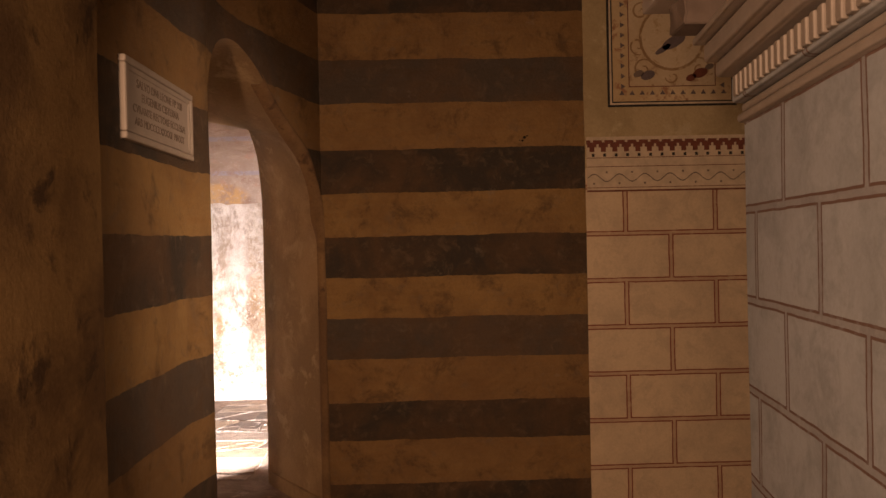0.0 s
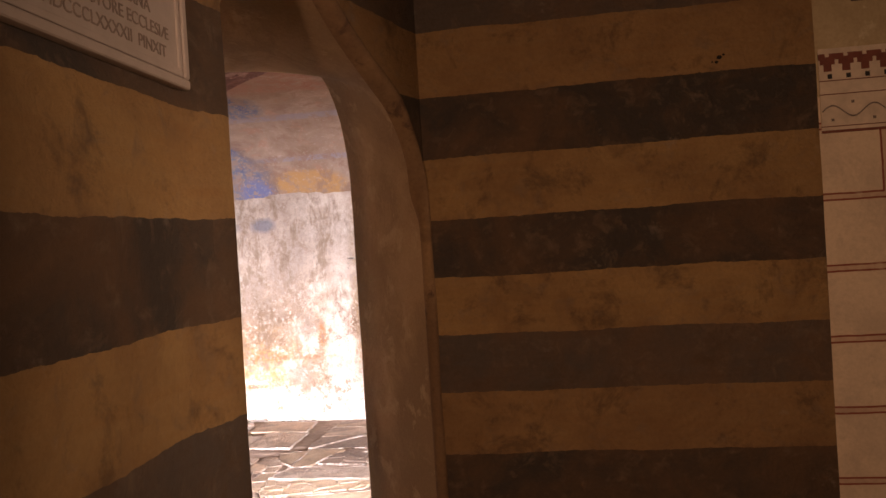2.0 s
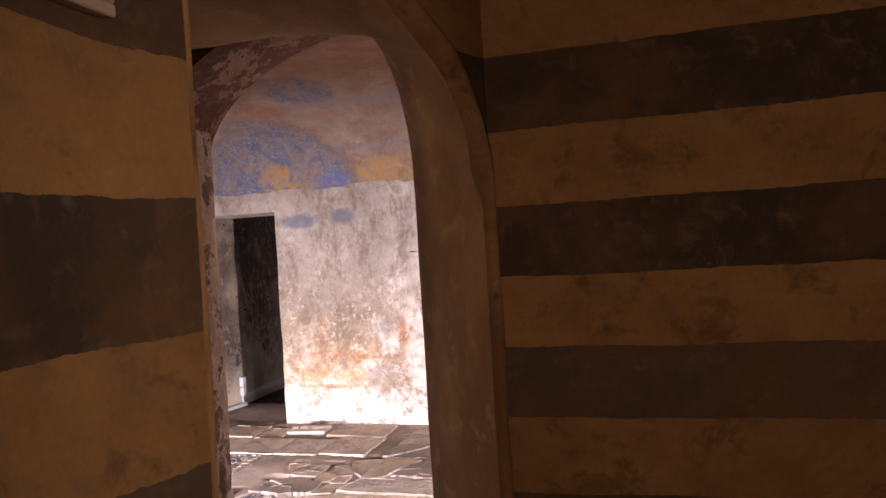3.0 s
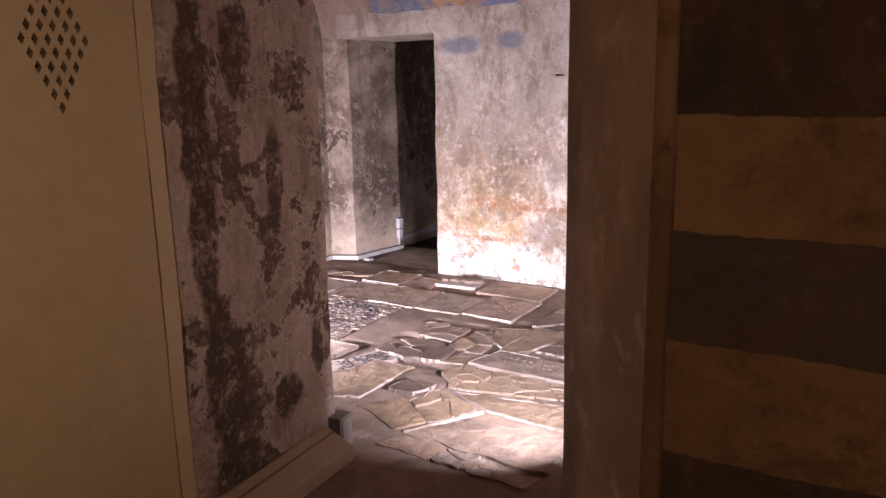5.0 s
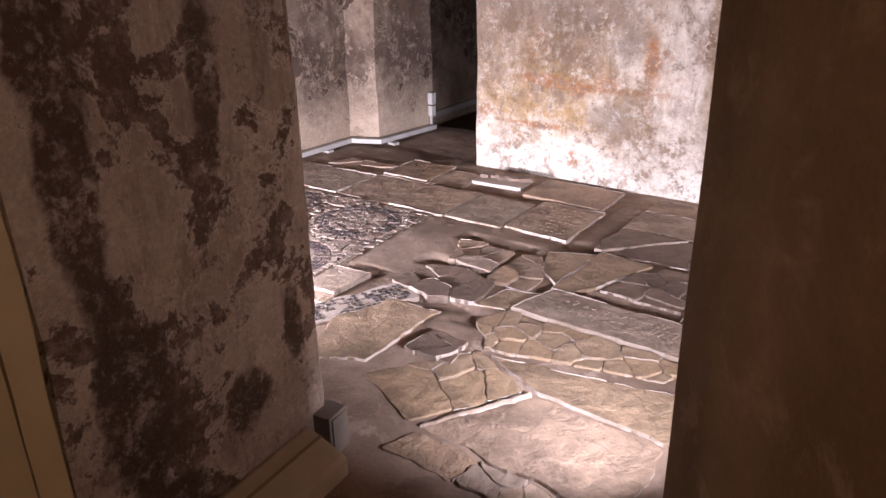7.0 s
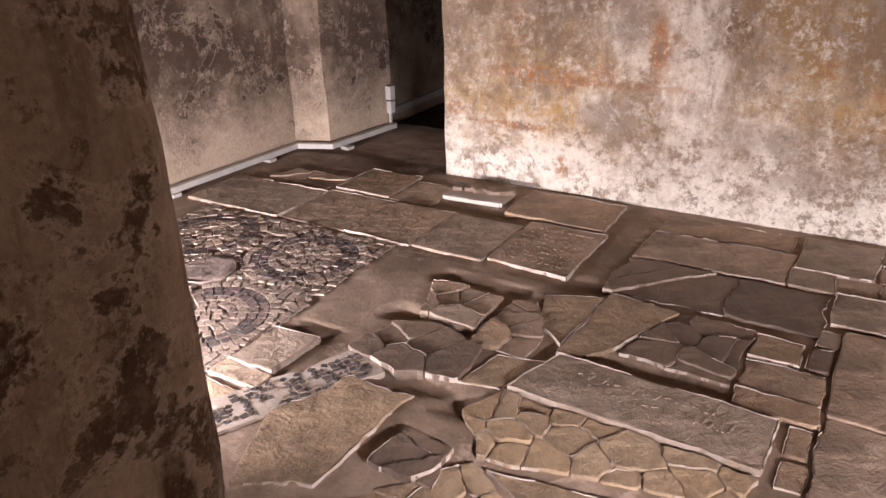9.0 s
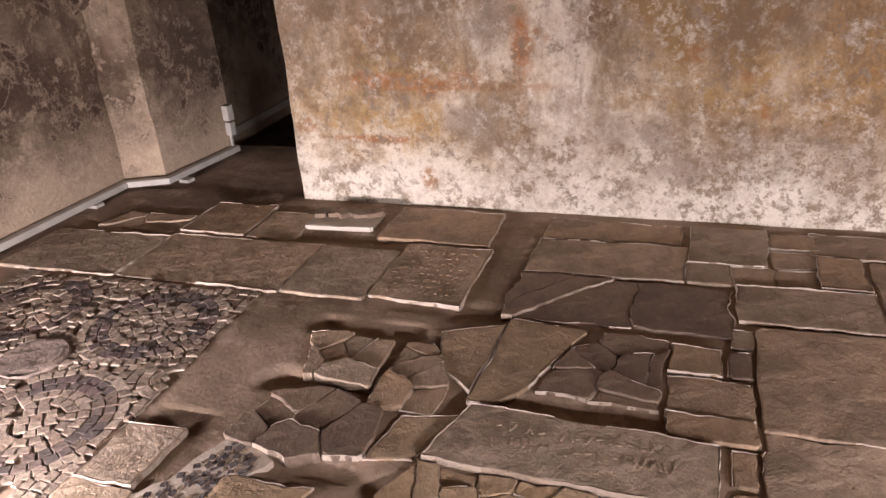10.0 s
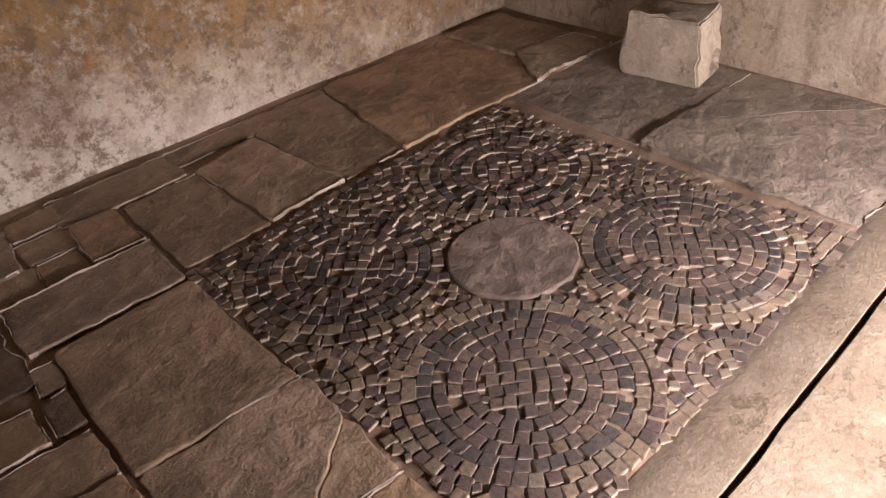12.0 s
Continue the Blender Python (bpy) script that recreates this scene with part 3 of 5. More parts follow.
soffit = finish(loft([[a.lerp(b, k / 6) for a, b in zip(front_arch, back_arch)] for k in range(7)]), "ceiling_vestibule", JAMB, smooth=60)
tagged(soffit, "brown limewashed arched soffit over the passage", "ceiling", kind="structure")
spandrel = finish(loft([[Vector((p.x, p.y, z)) if z > p.z else p for p in front_arch] for z in (0, 3.0, 3.5, 4.3)][:1] + [[Vector((p.x, p.y, z)) for p in front_arch] for z in (3.0, 3.4, 3.8, 4.3)]),
                  "wall_over_arch", STRIPE, smooth=60)
tagged(spandrel, "striped plaster above the arched opening", "wall", kind="structure")
lintel = finish(loft([[Vector((p.x, p.y, p.z)) for p in back_arch[8:]], [Vector((p.x, p.y + 0.004, 3.2)) for p in back_arch[8:]]]), "wall_over_vestibule", RED_ARCH, smooth=60)
tagged(lintel, "plaster above the inner edge of the vestibule", "wall", kind="structure")

def arris_roll():
    """A rounded bead of plaster up the jamb's front edge and over the arch."""
    line = [Vector((-0.655, FRONT, 0.12 * k)) for k in range(16)] + front_arch[:17:-1]
    curves = []
    for i, p in enumerate(line):
        f = min(1.0, max(0.0, (i - 14) / 6))
        out = Vector((1 - f, 0, f)).normalized()
        nrm = Vector((f, f - 1, 0)).normalized()
        wob = 0.004 * noise.noise((p.z * 5, p.y * 5, 1.5))
        curves.append([p + out * o + nrm * (d + (wob if d > 0 else 0)) for o, d in ((-0.040, -0.06), (-0.038, -0.012), (-0.022, 0.005), (0.0, 0.011), (0.012 + wob, 0.008), (0.018 + wob, 0.0), (0.020 + wob, -0.02))])
    return loft(curves)


roll = finish(arris_roll(), "trim_arris", ARRIS, smooth=60)
tagged(roll, "rounded brown plaster edge of the arched opening", "trim", kind="structure")

# west side of the vestibule: flaked pier between the cream door and the frescoed room
pier = finish(prism([(-5.0, 4.78), (-2.27, 4.78), (-2.295, 5.2), (-2.322, 5.615), (-2.36, 5.66), (-5.0, 5.66)], -0.1, 4.3, 0.09, 0.012, 4), "wall_pier", WORN, smooth=45)
tagged(pier, "flaked whitewashed pier with mauve-brown bare patches", "wall", kind="structure")
wall_v = finish(prism([(-2.6, 3.5), (-2.31, 3.5), (-2.31, 4.78), (-2.6, 4.78)], -0.1, 4.3, 0.15, 0.005, 5), "wall_vestibule", CREAM, smooth=40)
tagged(wall_v, "cream painted wall behind the door leaf", "wall", kind="structure")
wall_vs = finish(prism([(-2.6, 3.3), (-1.6, 3.3), (-1.6, 3.58), (-2.6, 3.58)], -0.1, 4.3), "wall_vestibule_south", CREAM)
tagged(wall_vs, "cream painted end wall of the vestibule", "wall", kind="structure")

# arch into the frescoed room
def half_ellipse(cx, cz, a, b, y, n=25):
    return [Vector((cx - a * math.cos(math.pi * k / (n - 1)), y, cz + b * math.sin(math.pi * k / (n - 1)))) for k in range(n)]


arch2 = finish(loft([half_ellipse(-1.2, 2.12, 1.17, 0.66, y) for y in (5.15, 5.3, 5.45, 5.66)]), "arch_inner", RED_ARCH, smooth=60)
tagged(arch2, "flaked red-brown plaster arch", "wall", kind="structure")
edge1 = half_ellipse(-1.2, 2.12, 1.17, 0.66, 5.15)
edge1 = [Vector((-2.5, 5.15, 2.12))] + edge1
span1 = finish(loft([edge1, [Vector((p.x, 5.15, 3.4)) for p in edge1]]), "wall_over_vestibule_arch", RED_ARCH, smooth=60)
tagged(span1, "flaked red-brown plaster beside the inner arch", "wall", kind="structure")
edge2 = half_ellipse(-1.2, 2.12, 1.17, 0.66, 5.66)
span2 = finish(loft([edge2, [Vector((p.x, 5.66, 4.3)) for p in edge2]]), "wall_over_inner_arch", WORN, smooth=60)
tagged(span2, "worn plaster above the inner arch", "wall", kind="structure")

# frescoed room
wall_n = finish(prism([(-3.60, NORTH_Y), (1.75, NORTH_Y), (1.75, 9.4), (-3.55, 9.4)], -0.1, 3.6, 0.09, 0.012, 6), "wall_north", NORTH, smooth=45)
tagged(wall_n, "chalky plaster wall with faded orange fresco remains", "wall", kind="structure")
wall_l = finish(prism([(-4.62, NORTH_Y), (-3.60, NORTH_Y), (-3.55, 9.4), (-4.55, 9.4)], 2.04, 3.6, 0.1, 0.008, 7), "wall_north_lintel", NORTH, smooth=45)
tagged(wall_l, "painted plaster over the dark doorway", "wall", kind="structure")
wall_w = finish(prism([(-5.3, 5.6), (-4.96, 5.6), (-4.90, 7.5), (-4.82, 8.66), (-4.60, 8.75), (-4.50, 9.36), (-4.66, 9.42), (-4.70, 11.5), (-5.3, 11.5)], -0.2, 3.6, 0.09, 0.012, 8), "wall_west_room", GREYED, smooth=45)
tagged(wall_w, "stained grey-white plaster wall with a shallow pier", "wall", kind="structure")
wall_e = finish(prism([(1.50, 6.0), (1.9, 6.0), (1.9, 8.8), (1.40, 8.8)], -0.1, 3.6, 0.1, 0.01, 9), "wall_east", EAST, smooth=45)
tagged(wall_e, "stained plaster end wall", "wall", kind="structure")
wall_d = finish(prism([(-5.0, 11.3), (-3.0, 11.3), (-3.0, 11.6), (-5.0, 11.6)], -0.2, 3.0, 0.3, 0.01, 10), "wall_passage_end", SHADE_PLASTER)
tagged(wall_d, "passage end wall, its shade put into the colour", "wall", kind="structure")
wall_de = finish(prism([(-3.55, 9.38), (-3.2, 9.38), (-3.2, 11.4), (-3.5, 11.4)], -0.2, 3.0, 0.3, 0.01, 11), "wall_passage_east", SHADE_PLASTER)
tagged(wall_de, "passage side wall, its shade put into the colour", "wall", kind="structure")
ceil_d = finish(box(bmesh.new(), -5.0, 8.7, 2.1, -3.2, 11.5, 2.3), "ceiling_passage", SHADE_PLASTER)
tagged(ceil_d, "low plaster ceiling of the passage, shade put into its colour", "ceiling", kind="structure")


def vault_row(x, n=33):
    cy, a, b, z = 7.14, 1.52, 0.92, 2.06
    out = []
    for k in range(n):
        t = math.pi * k / (n - 1)
        lift = math.sin(t) if t < math.pi / 2 else 1.0
        out.append(Vector((x, cy + a * math.cos(t), z + b * lift + 0.01 * noise.noise((x * 2, k * 0.4, 0)))))
    return out


vault = finish(loft([vault_row(-5.1 + 0.14 * i) for i in range(50)]), "ceiling_vault", VAULT, smooth=60)
tagged(vault, "low barrel vault with worn blue and ochre frescoes", "ceiling", kind="structure")

# closing walls of the chapel
for nm, b in (("wall_south", (-1.6, -3.5, -0.1, 4.2, -3.2, 4.3)), ("wall_east_chapel", (3.6, -3.2, -0.1, 3.9, 6.3, 4.3)), ("wall_recess", (2.17, 6.0, -0.1, 3.6, 6.3, 4.3))):
    tagged(finish(box(bmesh.new(), *b), nm, OCHRE), "mottled ochre plaster wall", "wall", kind="structure")
tagged(finish(box(bmesh.new(), -2.7, -3.5, 4.3, 4.2, 6.4, 4.5), "ceiling", OCHRE), "ochre plaster ceiling", "ceiling", kind="structure")


# ---- floor: cement bed, then slabs ----
def patch(x, y, cx, cy, rx, ry):
    """1 inside a smoothed cement patch, fading to 0 at its rim."""
    d = max(abs(x - cx) / rx, abs(y - cy) / ry) + 0.25 * noise.noise((x * 4, y * 4, 7.5))
    f = max(0.0, min(1.0, (1.1 - d) / 0.35))
    return f * f * (3 - 2 * f)


def bed_height(x, y):
    """Hollows between the slabs, with cement repairs smoothed up to their level."""
    fine = 0.004 * noise.noise((x * 3.1, y * 3.1, 0.5)) + 0.0025 * noise.noise((x * 11, y * 11, 2.5)) + 0.001 * noise.noise((x * 29, y * 29, 4.5))
    if y < 5.6:
        return -0.006 + 0.6 * fine
    fill = max(patch(x, y, -2.98, 7.18, 0.28, 0.45), patch(x, y, -2.65, 7.50, 0.50, 0.10), patch(x, y, -2.40, 6.58, 0.18, 0.12), patch(x, y, -2.31, 8.05, 0.08, 0.40),
               patch(x, y, -4.3, 8.4, 0.5, 0.3), patch(x, y, -1.0, 8.62, 3.0, 0.06), patch(x, y, -2.3, 5.75, 0.4, 0.25))
    hollow = max(patch(x, y, -2.72, 7.06, 0.22, 0.05), patch(x, y, -2.70, 7.43, 0.22, 0.05), patch(x, y, -1.88, 7.10, 0.36, 0.055), patch(x, y, -3.14, 6.77, 0.14, 0.05),
                 patch(x, y, -2.36, 6.63, 0.10, 0.05), patch(x, y, -2.32, 7.62, 0.12, 0.06), patch(x, y, -2.58, 6.68, 0.16, 0.05), patch(x, y, -3.2, 8.18, 0.3, 0.05))
    return -0.008 + 0.0065 * fill * (1 - hollow) - 0.016 * hollow + fine


def floor_bed():
    bm = bmesh.new()
    nx, ny = 230, 150
    g = [[bm.verts.new((-5.2 + 6.9 * i / nx, 5.0 + 4.5 * j / ny, 0)) for i in range(nx + 1)] for j in range(ny + 1)]
    for row in g:
        for v in row:
            v.co.z = bed_height(v.co.x, v.co.y)
    for a, b in zip(g, g[1:]):
        for i in range(nx):
            bm.faces.new((a[i], a[i + 1], b[i + 1], b[i]))
    return bm


floor = finish(floor_bed(), "floor", CEMENT, smooth=60)
tagged(floor, "worn cement floor bed between old marble slabs", "floor", kind="structure")
floor_c = finish(box(bmesh.new(), -2.7, -3.3, -0.12, 3.7, 5.02, -0.010), "floor_chapel", EAST)
tagged(floor_c, "worn stone floor of the chapel", "floor", kind="structure")
# Darkened in colour to stand for the unlit passage
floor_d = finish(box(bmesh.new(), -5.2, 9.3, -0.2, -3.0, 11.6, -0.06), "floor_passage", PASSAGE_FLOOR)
tagged(floor_d, "passage floor, shade put into its colour", "floor", kind="structure")


def wander(x, y, amount):
    """A place moved a little by a field that neighbouring slabs share, so that worn edges stay side by side."""
    a, b = noise.noise_vector((x * 7.0, y * 7.0, 3.0)), noise.noise_vector((x * 24.0, y * 24.0, 8.0))
    return x + amount * (a.x + 0.4 * b.x), y + amount * (a.y + 0.4 * b.y)


def outline(poly, cell, rough, rng):
    """The polygon with short edges, rounded corners and a worn, wandering line."""
    pts = []
    for i, b in enumerate(poly):
        a, c = poly[i - 1], poly[(i + 1) % len(poly)]
        la, lc = math.dist(a, b), math.dist(b, c)
        ra, rc = min(0.016, 0.2 * la), min(0.016, 0.2 * lc)
        p = (b[0] + (a[0] - b[0]) * ra / la, b[1] + (a[1] - b[1]) * ra / la)
        q = (b[0] + (c[0] - b[0]) * rc / lc, b[1] + (c[1] - b[1]) * rc / lc)
        pts += [p, ((p[0] + q[0] + 2 * b[0]) / 4, (p[1] + q[1] + 2 * b[1]) / 4)]
        n = max(1, min(24, round(lc / cell)))
        end = (c[0] + (b[0] - c[0]) * min(0.016, 0.2 * lc) / lc, c[1] + (b[1] - c[1]) * min(0.016, 0.2 * lc) / lc)
        pts += [(q[0] + (end[0] - q[0]) * k / n, q[1] + (end[1] - q[1]) * k / n) for k in range(n)]
    small = 0.15 * rough
    return [(x + rng.uniform(-small, small), y + rng.uniform(-small, small)) for x, y in (wander(x, y, 2.0 * rough) for x, y in pts)]


def slab_mesh(poly, top, rng, rough=0.006, edge=0.0035, tilt=0.003, cell=0.035, depth=0.05):
    """A worn slab on a plan polygon: ragged outline, rounded upper edge, slight tilt."""
    pts = outline(poly, cell, rough, rng)
    cx, cy = sum(p[0] for p in pts) / len(pts), sum(p[1] for p in pts) / len(pts)
    tx, ty = rng.uniform(-tilt, tilt), rng.uniform(-tilt, tilt)

    def ring(inset, z):
        out = []
        for x, y in pts:
            d = math.hypot(x - cx, y - cy) or 1
            k = max(0.0, 1 - inset / d)
            X, Y = cx + (x - cx) * k, cy + (y - cy) * k
            out.append(bm.verts.new((X - cx, Y - cy, z + tx * (X - cx) * 4 + ty * (Y - cy) * 4)))
        return out

    bm = bmesh.new()
    rings = [ring(0, top - depth), ring(0, top - 2.2 * edge), ring(edge * 0.8, top - 0.5 * edge), ring(edge * 2.4, top)]
    n = len(pts)
    for a, b in zip(rings, rings[1:]):
        for i in range(n):
            bm.faces.new((a[i], a[(i + 1) % n], b[(i + 1) % n], b[i]))
    bm.faces.new(rings[-1])
    return bm, cx, cy


RNG = random.Random(5)
RIDGES, INSCRIBED = [], []


def slab(poly, material=None, top=0.0, parent=None, name="slab", label="", **kw):
    area2 = sum(a[0] * b[1] - b[0] * a[1] for a, b in zip(poly, poly[1:] + poly[:1]))
    if area2 < 0:
        poly = poly[::-1]
    bm, cx, cy = slab_mesh(poly, 0.0, RNG, **kw)
    ob = part(name, bm, material or SLAB, parent or floor, label)
    ob.location = (cx, cy, top + 0.001 + RNG.uniform(-0.006, 0.006))
    RIDGES.append((poly, ob.location.z, 0.35 if name == "slab_fragment" else 1.0, kw.get("rough", 0.006)))
    if label:
        INSCRIBED.append(ob.location.z)
    return ob


def rect(x0, y0, x1, y1, gap=0.002):
    j = lambda: RNG.uniform(-0.008, 0.008)
    return [(x0 + gap + j(), y0 + gap + j()), (x1 - gap + j(), y0 + gap + j()), (x1 - gap + j(), y1 - gap + j()), (x0 + gap + j(), y1 - gap + j())]


def clip(poly, px, py, nx, ny):
    """The part of a polygon on the side of a line away from its normal."""
    out = []
    for a, b in zip(poly, poly[1:] + poly[:1]):
        da, db = (a[0] - px) * nx + (a[1] - py) * ny, (b[0] - px) * nx + (b[1] - py) * ny
        if da <= 0:
            out.append(a)
        if da * db < 0:
            t = da / (da - db)
            out.append((a[0] + (b[0] - a[0]) * t, a[1] + (b[1] - a[1]) * t))
    return out


def broken(poly, n, material=None, top=0.0, seed=1, gap=0.003, rise=0.005, name="slab_fragment", skip=0.0):
    """A slab cracked into n pieces."""
    rng = random.Random(seed)
    xs, ys = [p[0] for p in poly], [p[1] for p in poly]
    sites = [(rng.uniform(min(xs), max(xs)), rng.uniform(min(ys), max(ys))) for _ in range(n)]

    def cell_of(i, space):
        a, cell = sites[i], list(poly)
        for j, b in enumerate(sites):
            if i != j and cell:
                dx, dy = b[0] - a[0], b[1] - a[1]
                d = math.hypot(dx, dy) or 1e-6
                cell = clip(cell, (a[0] + b[0]) / 2 - dx / d * space / 2, (a[1] + b[1]) / 2 - dy / d * space / 2, dx / d, dy / d)
        return cell

    for _ in range(1):
        cells = [cell_of(i, 0) for i in range(n)]
        sites = [(0.4 * s[0] + 0.6 * sum(p[0] for p in c) / len(c), 0.4 * s[1] + 0.6 * sum(p[1] for p in c) / len(c)) if len(c) > 2 else s for s, c in zip(sites, cells)]
    for i in range(n):
        cell = cell_of(i, gap)
        if len(cell) > 2 and rng.random() >= skip:
            slab(cell, material, top + rng.uniform(-rise, rise), name=name, rough=0.011, cell=0.022, tilt=0.007, edge=0.0022)


# along the north wall, west to east
slab(rect(-4.06, 8.12, -3.69, 8.50))
slab(rect(-3.68, 8.12, -3.42, 8.44))
slab(rect(-2.99, 8.20, -2.44, 8.57), top=0.004)
slab(rect(-2.22, 8.35, -1.61, 8.57))
slab(rect(-2.23, 8.00, -1.57, 8.33), top=0.003)
slab(rect(-1.57, 8.19, -1.25, 8.55), top=0.003)
slab(rect(-1.25, 8.38, -1.05, 8.53))
slab(rect(-1.25, 8.20, -1.07, 8.37))
slab(rect(-1.57, 8.01, -1.40, 8.19))
slab(rect(-1.40, 8.02, -1.23, 8.19))
slab(rect(-1.23, 8.03, -1.08, 8.19))
slab(rect(-1.07, 8.04, -0.90, 8.33))
slab(rect(-1.09, 8.34, -0.60, 8.56))
slab(rect(-0.60, 8.42, -0.09, 8.57))
slab([(-0.88, 7.79), (-0.55, 7.80), (-0.58, 8.32), (-0.88, 8.32)])
slab([(-0.54, 7.81), (-0.22, 7.83), (-0.28, 8.40), (-0.57, 8.33)], top=0.003)
slab([(-0.21, 7.83), (0.06, 7.85), (0.16, 8.57), (-0.08, 8.57), (-0.27, 8.41)])
broken([(0.07, 7.85), (1.34, 7.86), (1.30, 8.57), (0.17, 8.57)], 3, SLAB, 0.003, 54, gap=0.002, rise=0.0008)
# second course
slab(rect(-4.74, 7.61, -4.06, 8.04))
slab(rect(-4.06, 7.62, -3.62, 8.09), top=0.003)
slab(rect(-3.62, 7.62, -3.22, 8.08))
slab(rect(-3.21, 7.63, -2.82, 8.09), top=0.003)
slab(rect(-2.82, 7.65, -2.42, 8.16), label="slab with a worn carved inscription", tilt=0.0)
broken(rect(-2.25, 7.62, -1.41, 7.98), 4, SLAB_DARK, 0.003, 51, gap=0.002, rise=0.0008)
slab(rect(-1.39, 7.73, -0.90, 8.02), top=0.003)
slab([(-1.33, 7.12), (-0.878, 7.115), (-0.895, 7.72), (-1.33, 7.705)], top=0.003)
broken([(-1.33, 6.70), (-0.862, 6.70), (-0.876, 7.11), (-1.33, 7.115)], 2, SLAB, 0.003, 52, gap=0.002, rise=0.0008)
slab([(-1.33, 6.20), (-0.846, 6.20), (-0.862, 6.695), (-1.33, 6.69)])
slab(rect(-1.41, 7.55, -1.34, 7.68))
slab(rect(-1.42, 7.38, -1.34, 7.53), SLAB_DARK)
slab(rect(-1.61, 7.38, -1.43, 7.54), SLAB_GOLD)
broken(rect(-1.61, 7.04, -1.34, 7.36), 2, SLAB, 0.003, 62, gap=0.0015, rise=0.0006)
slab(rect(-1.42, 6.87, -1.34, 7.02))
slab(rect(-1.42, 6.72, -1.34, 6.86))
broken([(-2.02, 7.18), (-1.63, 7.15), (-1.62, 7.56), (-1.89, 7.58)], 9, SLAB_DARK, 0.002, 3)
slab([(-2.21, 7.08), (-2.12, 7.08), (-2.04, 7.19), (-1.90, 7.57), (-2.19, 7.60)], SLAB_GOLD, top=0.004)
slab([(-2.27, 6.78), (-1.45, 6.75), (-1.45, 7.02), (-2.19, 7.05)], top=0.012, label="long slab with a worn carved inscription", tilt=0.0)
slab([(-2.36, 7.24), (-2.22, 7.13), (-2.20, 7.55), (-2.42, 7.45)], SLAB_GOLD, top=0.001)
broken([(-2.54, 6.99), (-2.30, 6.98), (-2.30, 7.18), (-2.45, 7.43), (-2.52, 7.35)], 7, SLAB, 0.002, 8)
broken([(-2.82, 7.08), (-2.55, 7.07), (-2.58, 7.37), (-2.90, 7.36)], 6, SLAB, 0.008, 12)
broken([(-2.92, 6.74), (-2.66, 6.68), (-2.44, 6.76), (-2.46, 6.98), (-2.70, 7.03), (-2.86, 6.98)], 6, SLAB_DARK, 0.014, 21)
slab([(-2.44, 6.75), (-2.30, 6.77), (-2.22, 7.0), (-2.40, 6.96)], SLAB_GOLD, top=0.003)
broken([(-2.20, 6.43), (-1.50, 6.58), (-1.45, 6.73), (-2.28, 6.77), (-2.34, 6.6)], 22, SLAB_GOLD, 0.004, 31)
broken([(-2.47, 6.24), (-2.24, 6.24), (-2.27, 6.42), (-2.45, 6.45)], 4, SLAB_DARK, 0.008, 33)
broken([(-2.12, 5.86), (-1.36, 5.80), (-1.36, 6.20), (-1.88, 6.24)], 2, SLAB, 0.003, 55, gap=0.002, rise=0.0008)
slab([(-1.87, 6.26), (-1.36, 6.22), (-1.38, 6.52), (-2.14, 6.39)], SLAB_GOLD, top=0.003)
broken([(-2.50, 6.02), (-2.16, 5.86), (-1.91, 6.24), (-2.18, 6.40)], 6, SLAB_GOLD, 0.002, 35)
broken([(-2.15, 5.70), (-1.40, 5.66), (-1.38, 5.78), (-2.10, 5.84)], 7, SLAB, 0.0, 37)
slab([(-2.78, 5.98), (-2.55, 6.10), (-2.53, 6.60), (-2.80, 6.58), (-2.90, 6.3)], SLAB_GOLD, top=0.006, rough=0.012)
slab(rect(-3.25, 6.47, -3.04, 6.73), top=0.006)
slab(rect(-3.27, 6.36, -3.03, 6.46))
slab(rect(-3.25, 6.12, -3.06, 6.34))
broken([(0.66, 6.39), (1.47, 6.42), (1.44, 7.20), (0.655, 7.20)], 2, SLAB_GREY, 0.003, 53, gap=0.002, rise=0.0008)
slab(rect(0.65, 7.20, 1.42, 7.85), SLAB_GREY, rough=0.003)
broken([(-4.55, 8.12), (-4.10, 8.10), (-4.08, 8.30), (-4.5, 8.30)], 4, SLAB, 0.0, 41)


def surface_chips(seed=17):
    """Small lumps of old mortar and stone that stick to the slabs."""
    rng = random.Random(seed)
    bm = bmesh.new()
    for poly, top, size, rough in RIDGES:
        xs, ys = [p[0] for p in poly], [p[1] for p in poly]
        cx, cy = sum(xs) / len(xs), sum(ys) / len(ys)
        for _ in range(int(26 * (max(xs) - min(xs)) * (max(ys) - min(ys)) * size)):
            a, b = rng.choice(poly), rng.choice(poly)
            u, v = rng.random() * 0.9, rng.random()
            x, y = cx + u * (v * a[0] + (1 - v) * b[0] - cx), cy + u * (v * a[1] + (1 - v) * b[1] - cy)
            r = rng.uniform(0.003, 0.009)
            made = bmesh.ops.create_icosphere(bm, subdivisions=1, radius=r, matrix=Matrix.Translation((x, y, top - 0.15 * r)) @ Matrix.Diagonal((rng.uniform(0.8, 2.0), rng.uniform(0.8, 1.6), 0.4, 1)))
            for vert in made["verts"]:
                vert.co += Vector((rng.uniform(-0.2, 0.2), rng.uniform(-0.2, 0.2), 0)) * r
    return tagged(part("stuck_mortar", bm, SLAB, floor, "small lumps of old mortar on the slabs", 60), kind="stuff")


